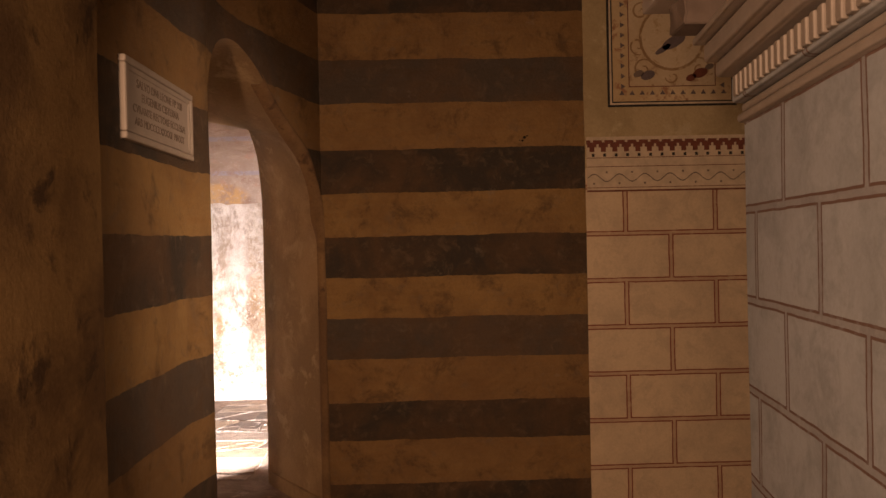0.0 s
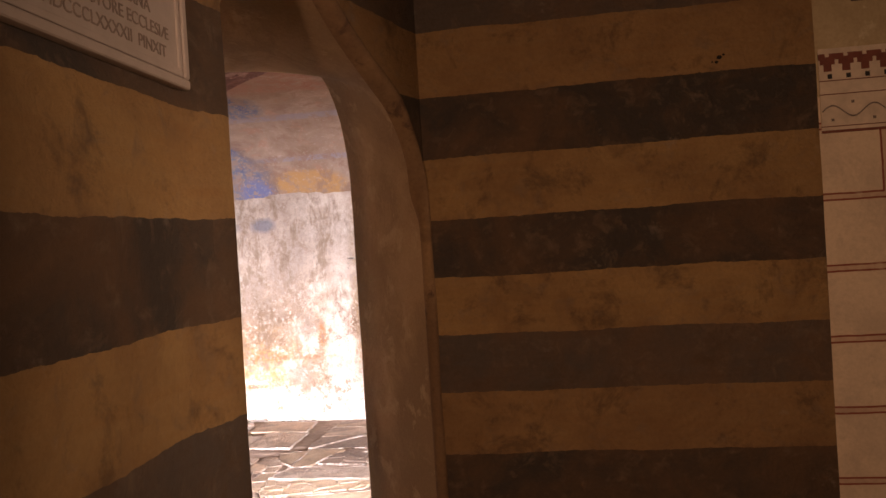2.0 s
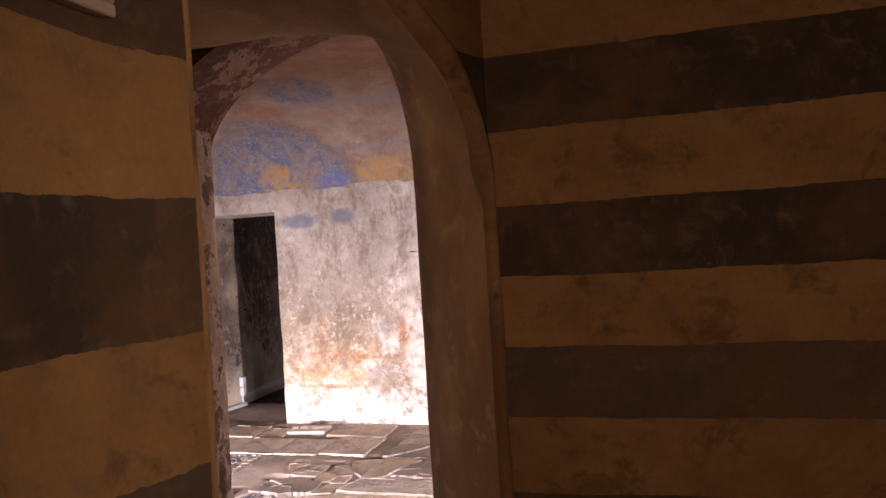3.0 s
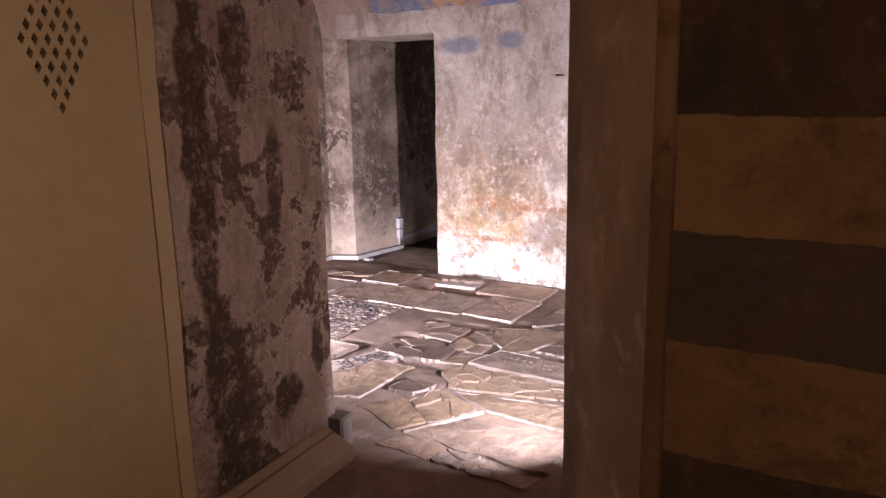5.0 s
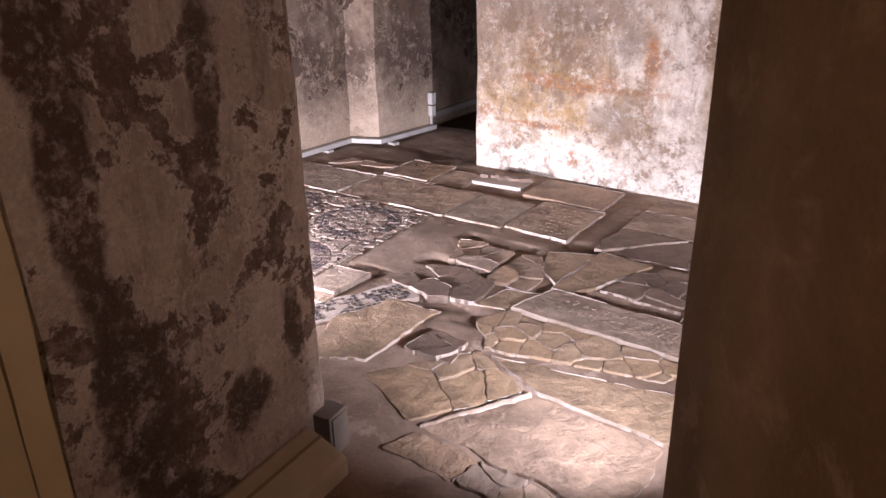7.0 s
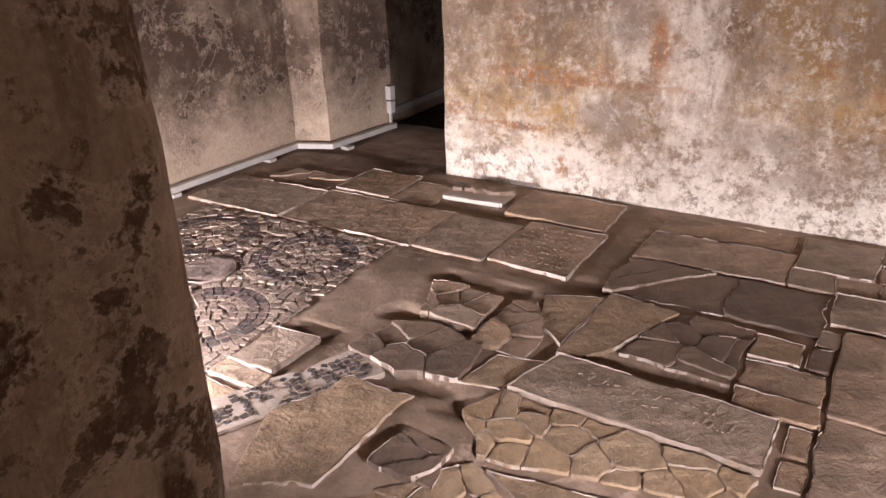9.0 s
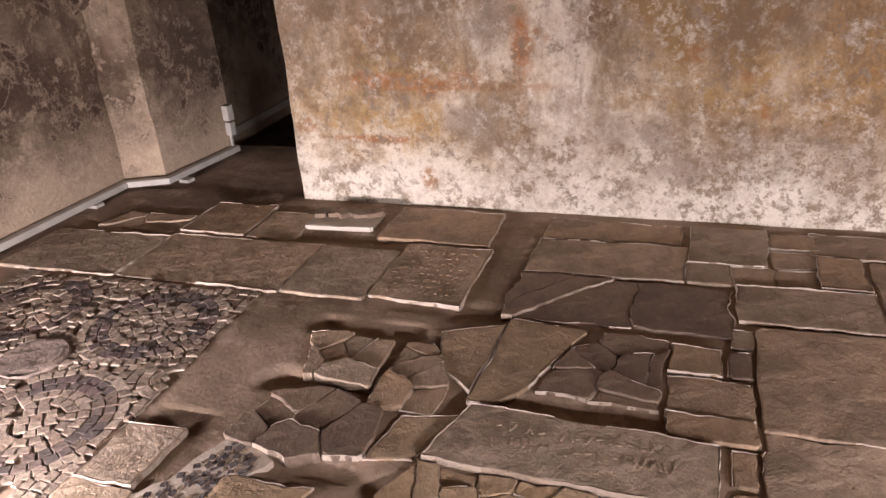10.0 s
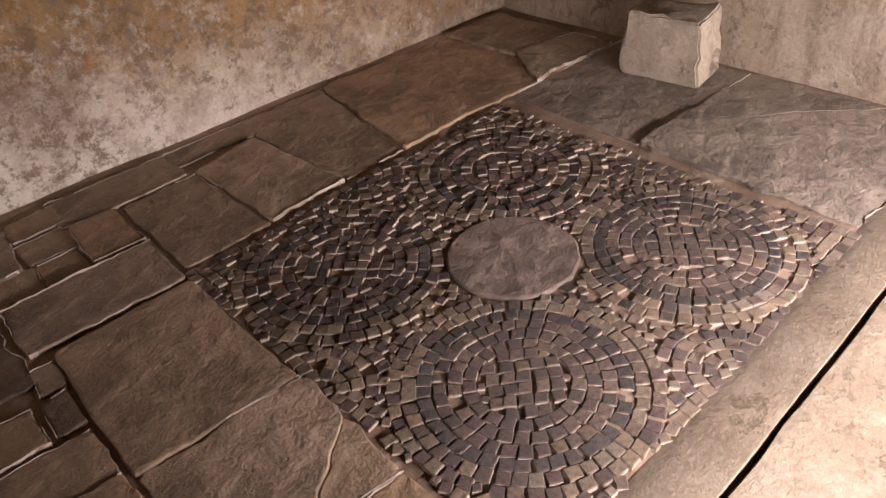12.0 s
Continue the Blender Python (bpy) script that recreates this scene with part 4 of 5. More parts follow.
def mortar_ridges(seed=11):
    """Thin ragged lips of mortar that stand up along the edges of the slabs."""
    rng = random.Random(seed)
    bm = bmesh.new()
    for poly, top, size, rough in RIDGES:
        for a, b in zip(poly, poly[1:] + poly[:1]):
            ln = math.dist(a, b)
            n = max(2, round(ln / 0.014))
            nx, ny = (b[1] - a[1]) / ln, (a[0] - b[0]) / ln
            prev = None
            keep = rng.random() < 0.85 * (0.4 + 0.6 * size)
            for k in range(n + 1):
                t = k / n
                x, y = wander(a[0] + (b[0] - a[0]) * t, a[1] + (b[1] - a[1]) * t, 2.0 * rough)
                v = noise.noise((x * 5 + seed, y * 5, top * 40)) + 0.5 * noise.noise((x * 23, y * 23, seed))
                if not keep or v < -0.28:
                    prev = None
                    continue
                w = size * (0.0018 + 0.0022 * max(0.0, v + 0.2))
                h = top + 0.0002 + size * 0.0045 * max(0.0, v + 0.05) + rng.uniform(-0.0006, 0.0006)
                off = 0.005 * noise.noise((x * 30, y * 30, 4.0))
                ring = [bm.verts.new((x + nx * (w + off), y + ny * (w + off), top - 0.02)), bm.verts.new((x + nx * off, y + ny * off, h)), bm.verts.new((x - nx * (w - off), y - ny * (w - off), top - 0.004))]
                if prev:
                    bm.faces.new((prev[0], prev[1], ring[1], ring[0]))
                    bm.faces.new((prev[1], prev[2], ring[2], ring[1]))
                prev = ring
    return tagged(part("mortar_ridge", bm, MORTAR, floor, "pale ragged mortar lips along the slab joints"), kind="stuff")


mortar_ridges()
surface_chips()


# ---- mosaic panels ----
def tessera_bm(w, h, rng):
    """A small cut stone, top edge worn round; its pale mortar sides imitate lit edges."""
    bm = bmesh.new()
    corners = [(-w / 2, -h / 2), (w / 2, -h / 2), (w / 2, h / 2), (-w / 2, h / 2)]
    corners = [(x + rng.uniform(-0.09, 0.09) * w, y + rng.uniform(-0.09, 0.09) * h) for x, y in corners]
    tops = [rng.uniform(-0.0012, 0.0006) for _ in corners]
    rings = [[bm.verts.new((x * k, y * k, z + (dz if z > -0.02 else 0))) for (x, y), dz in zip(corners, tops)] for k, z in ((1.04, -0.03), (1, -0.0025), (0.86, 0.0))]
    for r, (a, b) in enumerate(zip(rings, rings[1:])):
        for i in range(4):
            bm.faces.new((a[i], a[(i + 1) % 4], b[(i + 1) % 4], b[i])).material_index = 1 - r
    bm.faces.new(rings[-1])
    return bm


def mosaic_cells(half, inner, disc_r, stone_w, gap_w, rng):
    """Places of the stones: a loop in every quarter, coursed straight in its heart and in rings towards its rim, a lighter band
    round it, fans between the loops, straight courses in the corners and a collar round the disc. (x, y, turn, width, depth, kind, quarter)"""
    out, pitch, gap = [], stone_w * 0.97, gap_w
    rim = round(half * 0.39 / pitch) * pitch
    heart, band_end = rim - 4 * pitch, half * 0.5 - 0.2 * pitch
    edge = 0.42 * pitch

    def put(x, y, a, w, d, kind, q):
        if max(abs(x), abs(y)) < half - edge:
            out.append((x, y, a, (w - gap) * rng.uniform(0.93, 1.10), (d - gap) * rng.uniform(0.95, 1.10), kind, q))

    def in_loop(x, y):
        return math.hypot(abs(x) - half * 0.5, abs(y) - half * 0.5)

    n = round(2 * math.pi * (disc_r + 0.5 * pitch) / stone_w)
    for i in range(n):
        a = 2 * math.pi * i / n
        x, y = (disc_r + 0.55 * pitch) * math.cos(a), (disc_r + 0.55 * pitch) * math.sin(a)
        if rng.random() < 0.75 and in_loop(x, y) > band_end + edge:
            put(x, y, a + math.pi / 2, stone_w, pitch, "tan" if rng.random() < 0.6 else "loop", i % 4)
    for q, (sx, sy) in enumerate(((-1, -1), (1, -1), (-1, 1), (1, 1))):
        lx, ly = sx * half * 0.5, sy * half * 0.5
        rows, tilt = int(2 * heart / pitch), radians(-40 * sx * sy)
        for r in range(rows):
            v = (r - (rows - 1) / 2) * pitch
            span = math.sqrt(max(0.0, heart ** 2 - v * v))
            m_ = max(1, int(2 * span / stone_w))
            for i in range(m_):
                u = (i - (m_ - 1) / 2) * stone_w + 0.006 * rng.uniform(-1, 1)
                put(lx + u * math.cos(tilt) - v * math.sin(tilt), ly + u * math.sin(tilt) + v * math.cos(tilt), tilt + rng.uniform(-0.06, 0.06), stone_w, pitch,
                    "tan" if inner == "mixed" and rng.random() < 0.5 else "loop", q)
        k = 0
        while heart + (k + 0.8) * pitch < band_end:
            r = heart + (k + 0.5) * pitch
            n = round(2 * math.pi * r / stone_w)
            for i in range(n):
                a = 2 * math.pi * (i + 0.5 * (k % 2)) / n + rng.uniform(-0.012, 0.012)
                x, y = lx + r * math.cos(a), ly + r * math.sin(a)
                if math.hypot(x, y) < disc_r + 0.6 * pitch or rng.random() < 0.012:
                    continue
                kind = ("edge" if k == 3 or (inner == "mixed" and k == 2) else "loop") if k < 4 else ("tan" if rng.random() < 0.65 else "loop")
                put(x, y, a + math.pi / 2, 2 * math.pi * r / n, pitch, kind, q)
            k += 1
        outer = heart + k * pitch + 0.45 * pitch
        steps = int(half * 0.5 / pitch) + 1
        for r in range(steps):
            for i in range(steps):
                x, y = sx * (half - (i + 0.5) * stone_w), sy * (half - (r + 0.5) * pitch)
                if abs(x) > half * 0.5 and abs(y) > half * 0.5 and in_loop(x, y) > outer:
                    put(x, y, rng.uniform(-0.08, 0.08), stone_w, pitch, "tan" if rng.random() < 0.8 else "loop", q)
    for q, (fx, fy) in enumerate(((0, -1), (1, 0), (-1, 0), (0, 1))):
        for r in range(9):
            rad = (r + 0.5) * pitch
            n = max(2, round(math.pi * rad / stone_w))
            for i in range(n):
                a = math.pi * (i + 0.5) / n + math.atan2(-fy, -fx) - math.pi / 2
                x, y = fx * half + rad * math.cos(a), fy * half + rad * math.sin(a)
                if in_loop(x, y) > outer and math.hypot(x, y) > disc_r + 1.3 * pitch:
                    put(x, y, a + math.pi / 2, stone_w, pitch, "tan" if rng.random() < 0.35 else "loop", q)
    # odd stones where courses meet
    have = np.array([(o[0], o[1]) for o in out])
    n = int(2 * half / (0.3 * pitch))
    for i in range(n):
        for k in range(n):
            x, y = -half + (i + 0.5) * 2 * half / n, -half + (k + 0.5) * 2 * half / n
            if math.hypot(x, y) < disc_r + 0.4 * pitch or max(abs(x), abs(y)) > half - 0.4 * pitch:
                continue
            near = np.hypot(have[:, 0] - x, have[:, 1] - y).min()
            if near > 0.74 * pitch:
                size = min(1.0, max(0.6, 2 * near / pitch - 0.95)) * stone_w
                put(x, y, rng.uniform(-1.5, 1.5), size, size, "tan" if rng.random() < 0.5 else "loop", i % 4)
                have = np.vstack((have, (x, y)))
    return out


def mosaic(cx, cy, half, turn, label, single, inner, uneven, disc_r, stones, stone_w, gap_w, seed):
    rng = random.Random(seed)
    top = thing("mosaic_pavement", label, "mosaic", (cx, cy, 0.0), turn)
    variants = []
    for v in range(5):
        me = bpy.data.meshes.new("tessera")
        bm = tessera_bm(1.0, 1.0, rng)
        bm.to_mesh(me)
        bm.free()
        me.materials.append(stones[0])
        me.materials.append(MORTAR)
        variants.append(me)
    tan_variants = []
    for me in variants[:3]:
        c = me.copy()
        c.materials[0] = stones[1]
        tan_variants.append(c)
    edge_variants = []
    for me in variants[:3]:
        c = me.copy()
        c.materials[0] = stones[2]
        edge_variants.append(c)
    rest, rest_tan, rest_edge, singles = bmesh.new(), bmesh.new(), bmesh.new(), 0
    for x, y, a, w, d, kind, li in mosaic_cells(half, inner, disc_r, stone_w, gap_w, rng):
        rough = uneven * (0.35 + 0.65 * max(0.0, min(1.0, 0.5 + 1.3 * y / half + 0.4 * noise.noise((x * 4, y * 4, 2.0)))))
        if rng.random() < 0.04 * rough:
            continue
        z = 0.002 + rough * rng.uniform(-0.005, 0.004) + uneven * 0.004 * noise.noise((x * 5, y * 5, seed))
        m = Matrix.Translation((x, y, z)) @ Euler((rough * rng.uniform(-0.13, 0.13), rough * rng.uniform(-0.13, 0.13), a)).to_matrix().to_4x4()
        if li in single and singles < 300:
            ob = new("tessera", rng.choice({"tan": tan_variants, "edge": edge_variants}.get(kind, variants)))
            ob.parent = top
            ob.matrix_basis = m @ Matrix.Diagonal((w, d, 1, 1))
            singles += 1
        else:
            piece = tessera_bm(w, d, rng)
            piece.transform(m)
            target = {"tan": rest_tan, "edge": rest_edge}.get(kind, rest)
            vs = [target.verts.new(v.co) for v in piece.verts]
            piece.verts.index_update()
            for f in piece.faces:
                target.faces.new([vs[v.index] for v in f.verts]).material_index = f.material_index
            piece.free()
    tagged(part("tesserae", rest, [stones[0], MORTAR], top, "dark purple and grey mosaic stones"), kind="stuff")
    tagged(part("edge_tesserae", rest_edge, [stones[2], MORTAR], top, "dark stones edging the loops"), kind="stuff")
    tagged(part("tan_tesserae", rest_tan, [stones[1], MORTAR], top, "tan and ochre mosaic stones"), kind="stuff")
    bm = bmesh.new()
    pts = [(disc_r * math.cos(2 * math.pi * k / 40), disc_r * math.sin(2 * math.pi * k / 40)) for k in range(40)]
    pts = [(x * (1 + rng.uniform(-0.02, 0.02)), y * (1 + rng.uniform(-0.02, 0.02))) for x, y in pts]
    rings = [[bm.verts.new((x * k, y * k, z)) for x, y in pts] for k, z in ((1, -0.03), (1, 0.002), (0.97, 0.006))]
    for a, b in zip(rings, rings[1:]):
        for i in range(40):
            bm.faces.new((a[i], a[(i + 1) % 40], b[(i + 1) % 40], b[i]))
    last = rings[-1]
    for k in (0.8, 0.6, 0.4, 0.2):
        ring = [bm.verts.new((v.co.x / 0.97 * k, v.co.y / 0.97 * k, 0.006 + 0.006 * noise.noise((v.co.x * k * 14, v.co.y * k * 14, seed)))) for v in rings[-1]]
        for i in range(40):
            bm.faces.new((last[i], last[(i + 1) % 40], ring[(i + 1) % 40], ring[i]))
        last = ring
    bm.faces.new(last)
    part("disc", bm, PORPHYRY, top, "round worn porphyry disc")
    bed = box(bmesh.new(), -half, -half, -0.05, half, half, -0.0095)
    part("mortar_bed", bed, MORTAR_BROWN, top, "brown mortar between the stones")
    return top


mosaic(-0.135, 7.065, 0.735, 2.5, "sunken mosaic square of small dark stones around a round disc", (0, 1), "loop", 0.9, 0.205, (TESSERA, TESSERA_TAN, TESSERA_EDGE), 0.040, 0.0038, 4)
mosaic(-3.90, 6.97, 0.63, 1.0, "worn mosaic square of looped dark stones round a disc", (1, 3), "mixed", 0.5, 0.135, (TESSERA_GREY, TESSERA_PALE, TESSERA), 0.044, 0.0030, 9)


def mosaic_patch(cx, cy, turn, w, d, seed):
    rng = random.Random(seed)
    top = thing("mosaic_fragment", "broken patch of small black and white mosaic among the slabs", "mosaic", (cx, cy, 0.0), turn)
    dark, pale = bmesh.new(), bmesh.new()
    n, m_ = int(w / 0.026), int(d / 0.026)
    for i in range(n):
        for j in range(m_):
            x, y = (i + 0.5 - n / 2) * 0.026, (j + 0.5 - m_ / 2) * 0.026
            if rng.random() < 0.12 or noise.noise((x * 9, y * 9, 1.0)) > 0.28:
                continue
            piece = tessera_bm(0.026, 0.014 if (i + j) % 2 else 0.023, rng)
            piece.transform(pose(x, y, 0.003 + rng.uniform(-0.002, 0.002), rng.uniform(-4, 4), rng.uniform(-4, 4), 45 * (i % 2) + rng.uniform(-18, 18)))
            target = pale if (i + j) % 2 and rng.random() < 0.6 else dark
            vs = [target.verts.new(v.co) for v in piece.verts]
            piece.verts.index_update()
            for f in piece.faces:
                target.faces.new([vs[v.index] for v in f.verts])
            piece.free()
    bed = slab_mesh([(-w / 2 - 0.01, -d / 2 - 0.02), (w / 2 + 0.02, -d / 2), (w / 2, d / 2 + 0.015), (-w / 2 - 0.03, d / 2)], 0.0005, rng, 0.014, 0.003, 0.0, 0.03)[0]
    part("mortar_bed", bed, MORTAR, top, "pale lumpy mortar")
    tagged(part("dark_tesserae", dark, TESSERA_EDGE, top, "black mosaic stones"), kind="stuff")
    tagged(part("pale_tesserae", pale, TESSERA_TAN, top, "pale mosaic stones"), kind="stuff")


mosaic_patch(-2.93, 6.43, 62, 0.62, 0.17, 3)


# ---- the plastered ledge along the south side of the frescoed room ----
def ledge():
    bm = bmesh.new()
    n = 60
    rows = []
    for i in range(n + 1):
        x = -0.95 + 2.45 * i / n
        y = 6.335 + 0.06 * (x - 0.0) + 0.006 * noise.noise((x * 5, 1, 1))
        w = 0.006 * noise.noise((x * 7, 3, 1))
        rows.append([(x, y + 0.016, -0.03), (x, y + 0.014 + w, -0.006), (x, y - 0.01 + w, 0.004), (x, y - 0.03, 0.010), (x, y - 0.14, 0.040 + w), (x, y - 0.155, 0.042), (x, y - 0.158, -0.01), (x, y - 0.172 + w, -0.01),
                     (x, y - 0.174 + w, 0.044), (x, y - 0.20, 0.048), (x, 5.95, 0.06 + w), (x, 5.62, 0.07)])
    vs = [[bm.verts.new(p) for p in r] for r in rows]
    for a, b in zip(vs, vs[1:]):
        for k in range(len(a) - 1):
            bm.faces.new((a[k], a[k + 1], b[k + 1], b[k]))
    for end in (vs[0], vs[-1]):
        low = bm.verts.new((end[0].co.x, 5.62, -0.03))
        bm.faces.new(end + [low])
    bmesh.ops.recalc_face_normals(bm, faces=bm.faces)
    return bm


SANDY = worn_plaster("sandy_plaster", (0.34, 0.275, 0.205), (0.28, 0.21, 0.14), (0.20, 0.15, 0.10), 0.15)
tagged(finish(ledge(), "ledge", SANDY, smooth=50), "low sandy plaster ledge with a canted front and a dark crack", "ledge", kind="structure")


# ---- stone block and marble fragment ----
def rough_block(sx, sy, sz, seed, amp=0.012, taper=0.0):
    bm = bmesh.new()
    bmesh.ops.create_cube(bm, size=1.0)
    bmesh.ops.bevel(bm, geom=list(bm.edges), offset=0.03, segments=2, affect="EDGES")
    bmesh.ops.subdivide_edges(bm, edges=list(bm.edges), cuts=5, use_grid_fill=True)
    for v in bm.verts:
        k = 1 - taper * (v.co.z + 0.5)
        p = Vector((v.co.x * sx * k, v.co.y * sy * k, (v.co.z + 0.5) * sz))
        q = noise.noise_vector(p * 14 + Vector((seed, 0, 0))) + 0.5 * noise.noise_vector(p * 34 + Vector((0, seed, 0)))
        lift = 1.0 if p.z > 0.02 else 0.2
        v.co = p + q * amp * lift
    return bm


block = finish(rough_block(0.20, 0.36, 0.28, 3, 0.021, 0.12), "stone_block", worn_plaster("pale_tufa", (0.46, 0.39, 0.30), (0.38, 0.31, 0.225), (0.22, 0.17, 0.12), 0.4), smooth=60)
block.matrix_basis = pose(1.235, 7.47, 0.006, 0, -4, 8)
tagged(block, "rough pale hewn stone block leaning by the wall foot", "stone block")

frag = thing("marble_fragment", "broken white marble fragment set in the floor beside the wall", "stone fragment", (-3.235, 8.365, -0.007), 3)
part("plate", rough_block(0.36, 0.20, 0.022, 8, 0.007), MARBLE_WHITE, frag, smooth=60)
for k in range(6):
    bm = rough_block(0.06, 0.085, 0.026, 20 + k, 0.007)
    bm.transform(pose(-0.14 + 0.055 * k, 0.045 + 0.014 * (k % 2), 0.017, 0, 0, 25 * k))
    part("relief", bm, SLAB_DARK, frag, "chipped carved relief", smooth=60)


# ---- cream door leaf with a diamond of pierced holes ----
def door_leaf():
    bm = bmesh.new()
    top = [(4.69, 2.31), (4.60, 2.255), (4.5, 2.195), (4.4, 2.13), (4.32, 2.07), (4.2, 1.97), (4.05, 1.80), (3.9, 1.55), (3.80, 1.25)]
    loop = [(3.78, 0.02), (4.69, 0.02)] + top

    def ring(pts):
        vs = [bm.verts.new((0, y, z)) for y, z in pts]
        return [bm.edges.new((a, b)) for a, b in zip(vs, vs[1:] + vs[:1])]

    edges = ring(loop)
    cy, cz, n = 4.425, 1.745, 6
    for i in range(n):
        for j in range(n):
            u, v = (i - (n - 1) / 2) / (n - 1), (j - (n - 1) / 2) / (n - 1)
            y, z = cy + (u - v) * 0.094, cz + (u + v) * 0.186
            edges += ring([(y - 0.0102, z), (y, z - 0.0182), (y + 0.0102, z), (y, z + 0.0182)])
    bmesh.ops.triangle_fill(bm, edges=edges, use_beauty=True, normal=(1, 0, 0))
    r = bmesh.ops.extrude_face_region(bm, geom=list(bm.faces))
    for v in [g for g in r["geom"] if isinstance(g, bmesh.types.BMVert)]:
        v.co.x += 0.022
    bmesh.ops.recalc_face_normals(bm, faces=bm.faces)
    return bm


door = thing("door_leaf", "cream painted arched wooden door leaf pierced by a diamond of holes", "door", (-2.268, 0, 0))
part("panel", door_leaf(), CREAM, door)
# Black sheet added so that the holes read as shaded depth
part("backing", box(bmesh.new(), -0.03, 4.28, 1.5, -0.012, 4.57, 1.99), DARK, door, "added black sheet that stands for shade behind the pierced holes")
part("edge_strip", prism([(-0.03, 4.697), (0.022, 4.697), (0.014, 4.765), (-0.03, 4.79)], 0.0, 2.62, 0.03, 0.007, 3), CREAM, door, "cream vertical frame strip")
# Brown strip drawn in for the shaded gap along the arched top
bm = bmesh.new()
for (ya, za), (yb, zb) in zip([(4.69, 2.325), (4.5, 2.21), (4.32, 2.085), (4.2, 1.985)], [(4.5, 2.21), (4.32, 2.085), (4.2, 1.985), (4.05, 1.815)]):
    vs = [bm.verts.new((x, y, z)) for x, y, z in ((0.02, ya, za), (0.02, yb, zb), (0.02, yb, zb + 0.022), (0.02, ya, za + 0.022), (-0.03, ya, za), (-0.03, yb, zb), (-0.03, yb, zb + 0.022), (-0.03, ya, za + 0.022))]
    for f in ((0, 1, 2, 3), (3, 2, 6, 7), (0, 4, 5, 1), (7, 6, 5, 4)):
        bm.faces.new([vs[i] for i in f])
part("top_rail", bm, JAMB, door, "brown curved strip for the shaded gap above the leaf")


# ---- skirting board, junction box and trunking ----
def swept(profile, path):
    """Sweep a profile of (out, up) pairs along a plan path, mitred at its corners; out is to the right of the way."""
    bm = bmesh.new()
    rings = []
    for i, p in enumerate(path):
        a = Vector(path[max(0, i - 1)])
        b = Vector(path[min(len(path) - 1, i + 1)])
        d1 = (Vector(p) - a).normalized() if i else (b - Vector(p)).normalized()
        d2 = (b - Vector(p)).normalized() if i < len(path) - 1 else d1
        n1, n2 = Vector((d1.y, -d1.x)), Vector((d2.y, -d2.x))
        m = (n1 + n2).normalized()
        k = 1 / max(0.3, m.dot(n1))
        rings.append([bm.verts.new((p[0] + m.x * o * k, p[1] + m.y * o * k, z)) for o, z in profile])
    n = len(profile)
    for a, b in zip(rings, rings[1:]):
        for i in range(n):
            bm.faces.new((a[i], a[(i + 1) % n], b[(i + 1) % n], b[i]))
    bm.faces.new(rings[0][::-1])
    bm.faces.new(rings[-1])
    bmesh.ops.recalc_face_normals(bm, faces=bm.faces)
    return bm


skirt = thing("skirting_board", "cream canted wooden skirting board along the flaked pier", "skirting board", (0, 0, 0))
part("board", swept([(0.004, -0.01), (0.004, 0.118), (0.018, 0.122), (0.148, 0.066), (0.164, 0.054), (0.164, -0.01)], [(-2.265, 4.79), (-2.298, 5.2), (-2.322, 5.53)]), BOARD, skirt)
part("groove", swept([(0.06, 0.098), (0.06, 0.107), (0.068, 0.104), (0.068, 0.094)], [(-2.265, 4.79), (-2.298, 5.2), (-2.322, 5.532)]), JAMB, skirt, "dark groove along the board")
BOX_METAL = plain("dull_painted_metal", (0.27, 0.23, 0.185), 0.55, 0.4, 0.2)
jbox = thing("junction_box", "small dull painted metal junction box at the pier foot", "junction box", (-2.30, 5.605, 0.0), 6)
part("box_body", box(bmesh.new(), -0.05, -0.045, -0.012, 0.05, 0.05, 0.15, 0.004), BOX_METAL, jbox)
part("cover", box(bmesh.new(), 0.05, -0.035, 0.01, 0.056, 0.04, 0.14, 0.002), BOX_METAL, jbox, "flat metal cover plate")

TRUNK = [(0.02, 0.014), (0.02, 0.050), (0.062, 0.050), (0.066, 0.046), (0.066, 0.014)]
trunk = thing("cable_trunking", "white plastic cable trunking along the foot of the wall", "cable trunking", (0, 0, 0))
part("channel", swept(TRUNK, [(-4.955, 5.72), (-4.90, 7.5), (-4.82, 8.64), (-4.59, 8.735), (-4.50, 9.33)]), WHITE_PVC, trunk)
for x, y, rz in ((-4.885, 6.7, -2), (-4.855, 7.6, -4), (-4.80, 8.35, -4), (-4.50, 8.80, -10)):
    foot = box(bmesh.new(), -0.03, -0.03, -0.03, 0.045, 0.03, 0.012, 0.004)
    ob = part("bracket", foot, WHITE_PVC, trunk)
    ob.matrix_basis = pose(x, y, 0, 0, 0, rz)
trunk2 = thing("cable_trunking", "white plastic cable trunking in the dark passage", "cable trunking", (0, 0, 0))
part("channel", swept([(0.004, 0.03), (0.004, 0.08), (0.05, 0.08), (0.05, 0.03)], [(-4.68, 9.5), (-4.705, 11.3)]), WHITE_PVC, trunk2)
sw = thing("wall_box", "two small white plastic boxes on the pier edge", "junction box", (-4.49, 9.33, 0.0), -10)
part("lower_box", box(bmesh.new(), -0.01, -0.03, 0.12, 0.035, 0.02, 0.21, 0.006), WHITE_PVC, sw)
part("upper_box", box(bmesh.new(), -0.01, -0.035, 0.22, 0.04, 0.02, 0.32, 0.006), WHITE_PVC, sw)
part("pipe", swept([(-0.008, 0.05), (0.008, 0.05), (0.008, 0.13), (-0.008, 0.13)], [(0.0, -0.01), (0.016, -0.01)]), WHITE_PVC, sw)


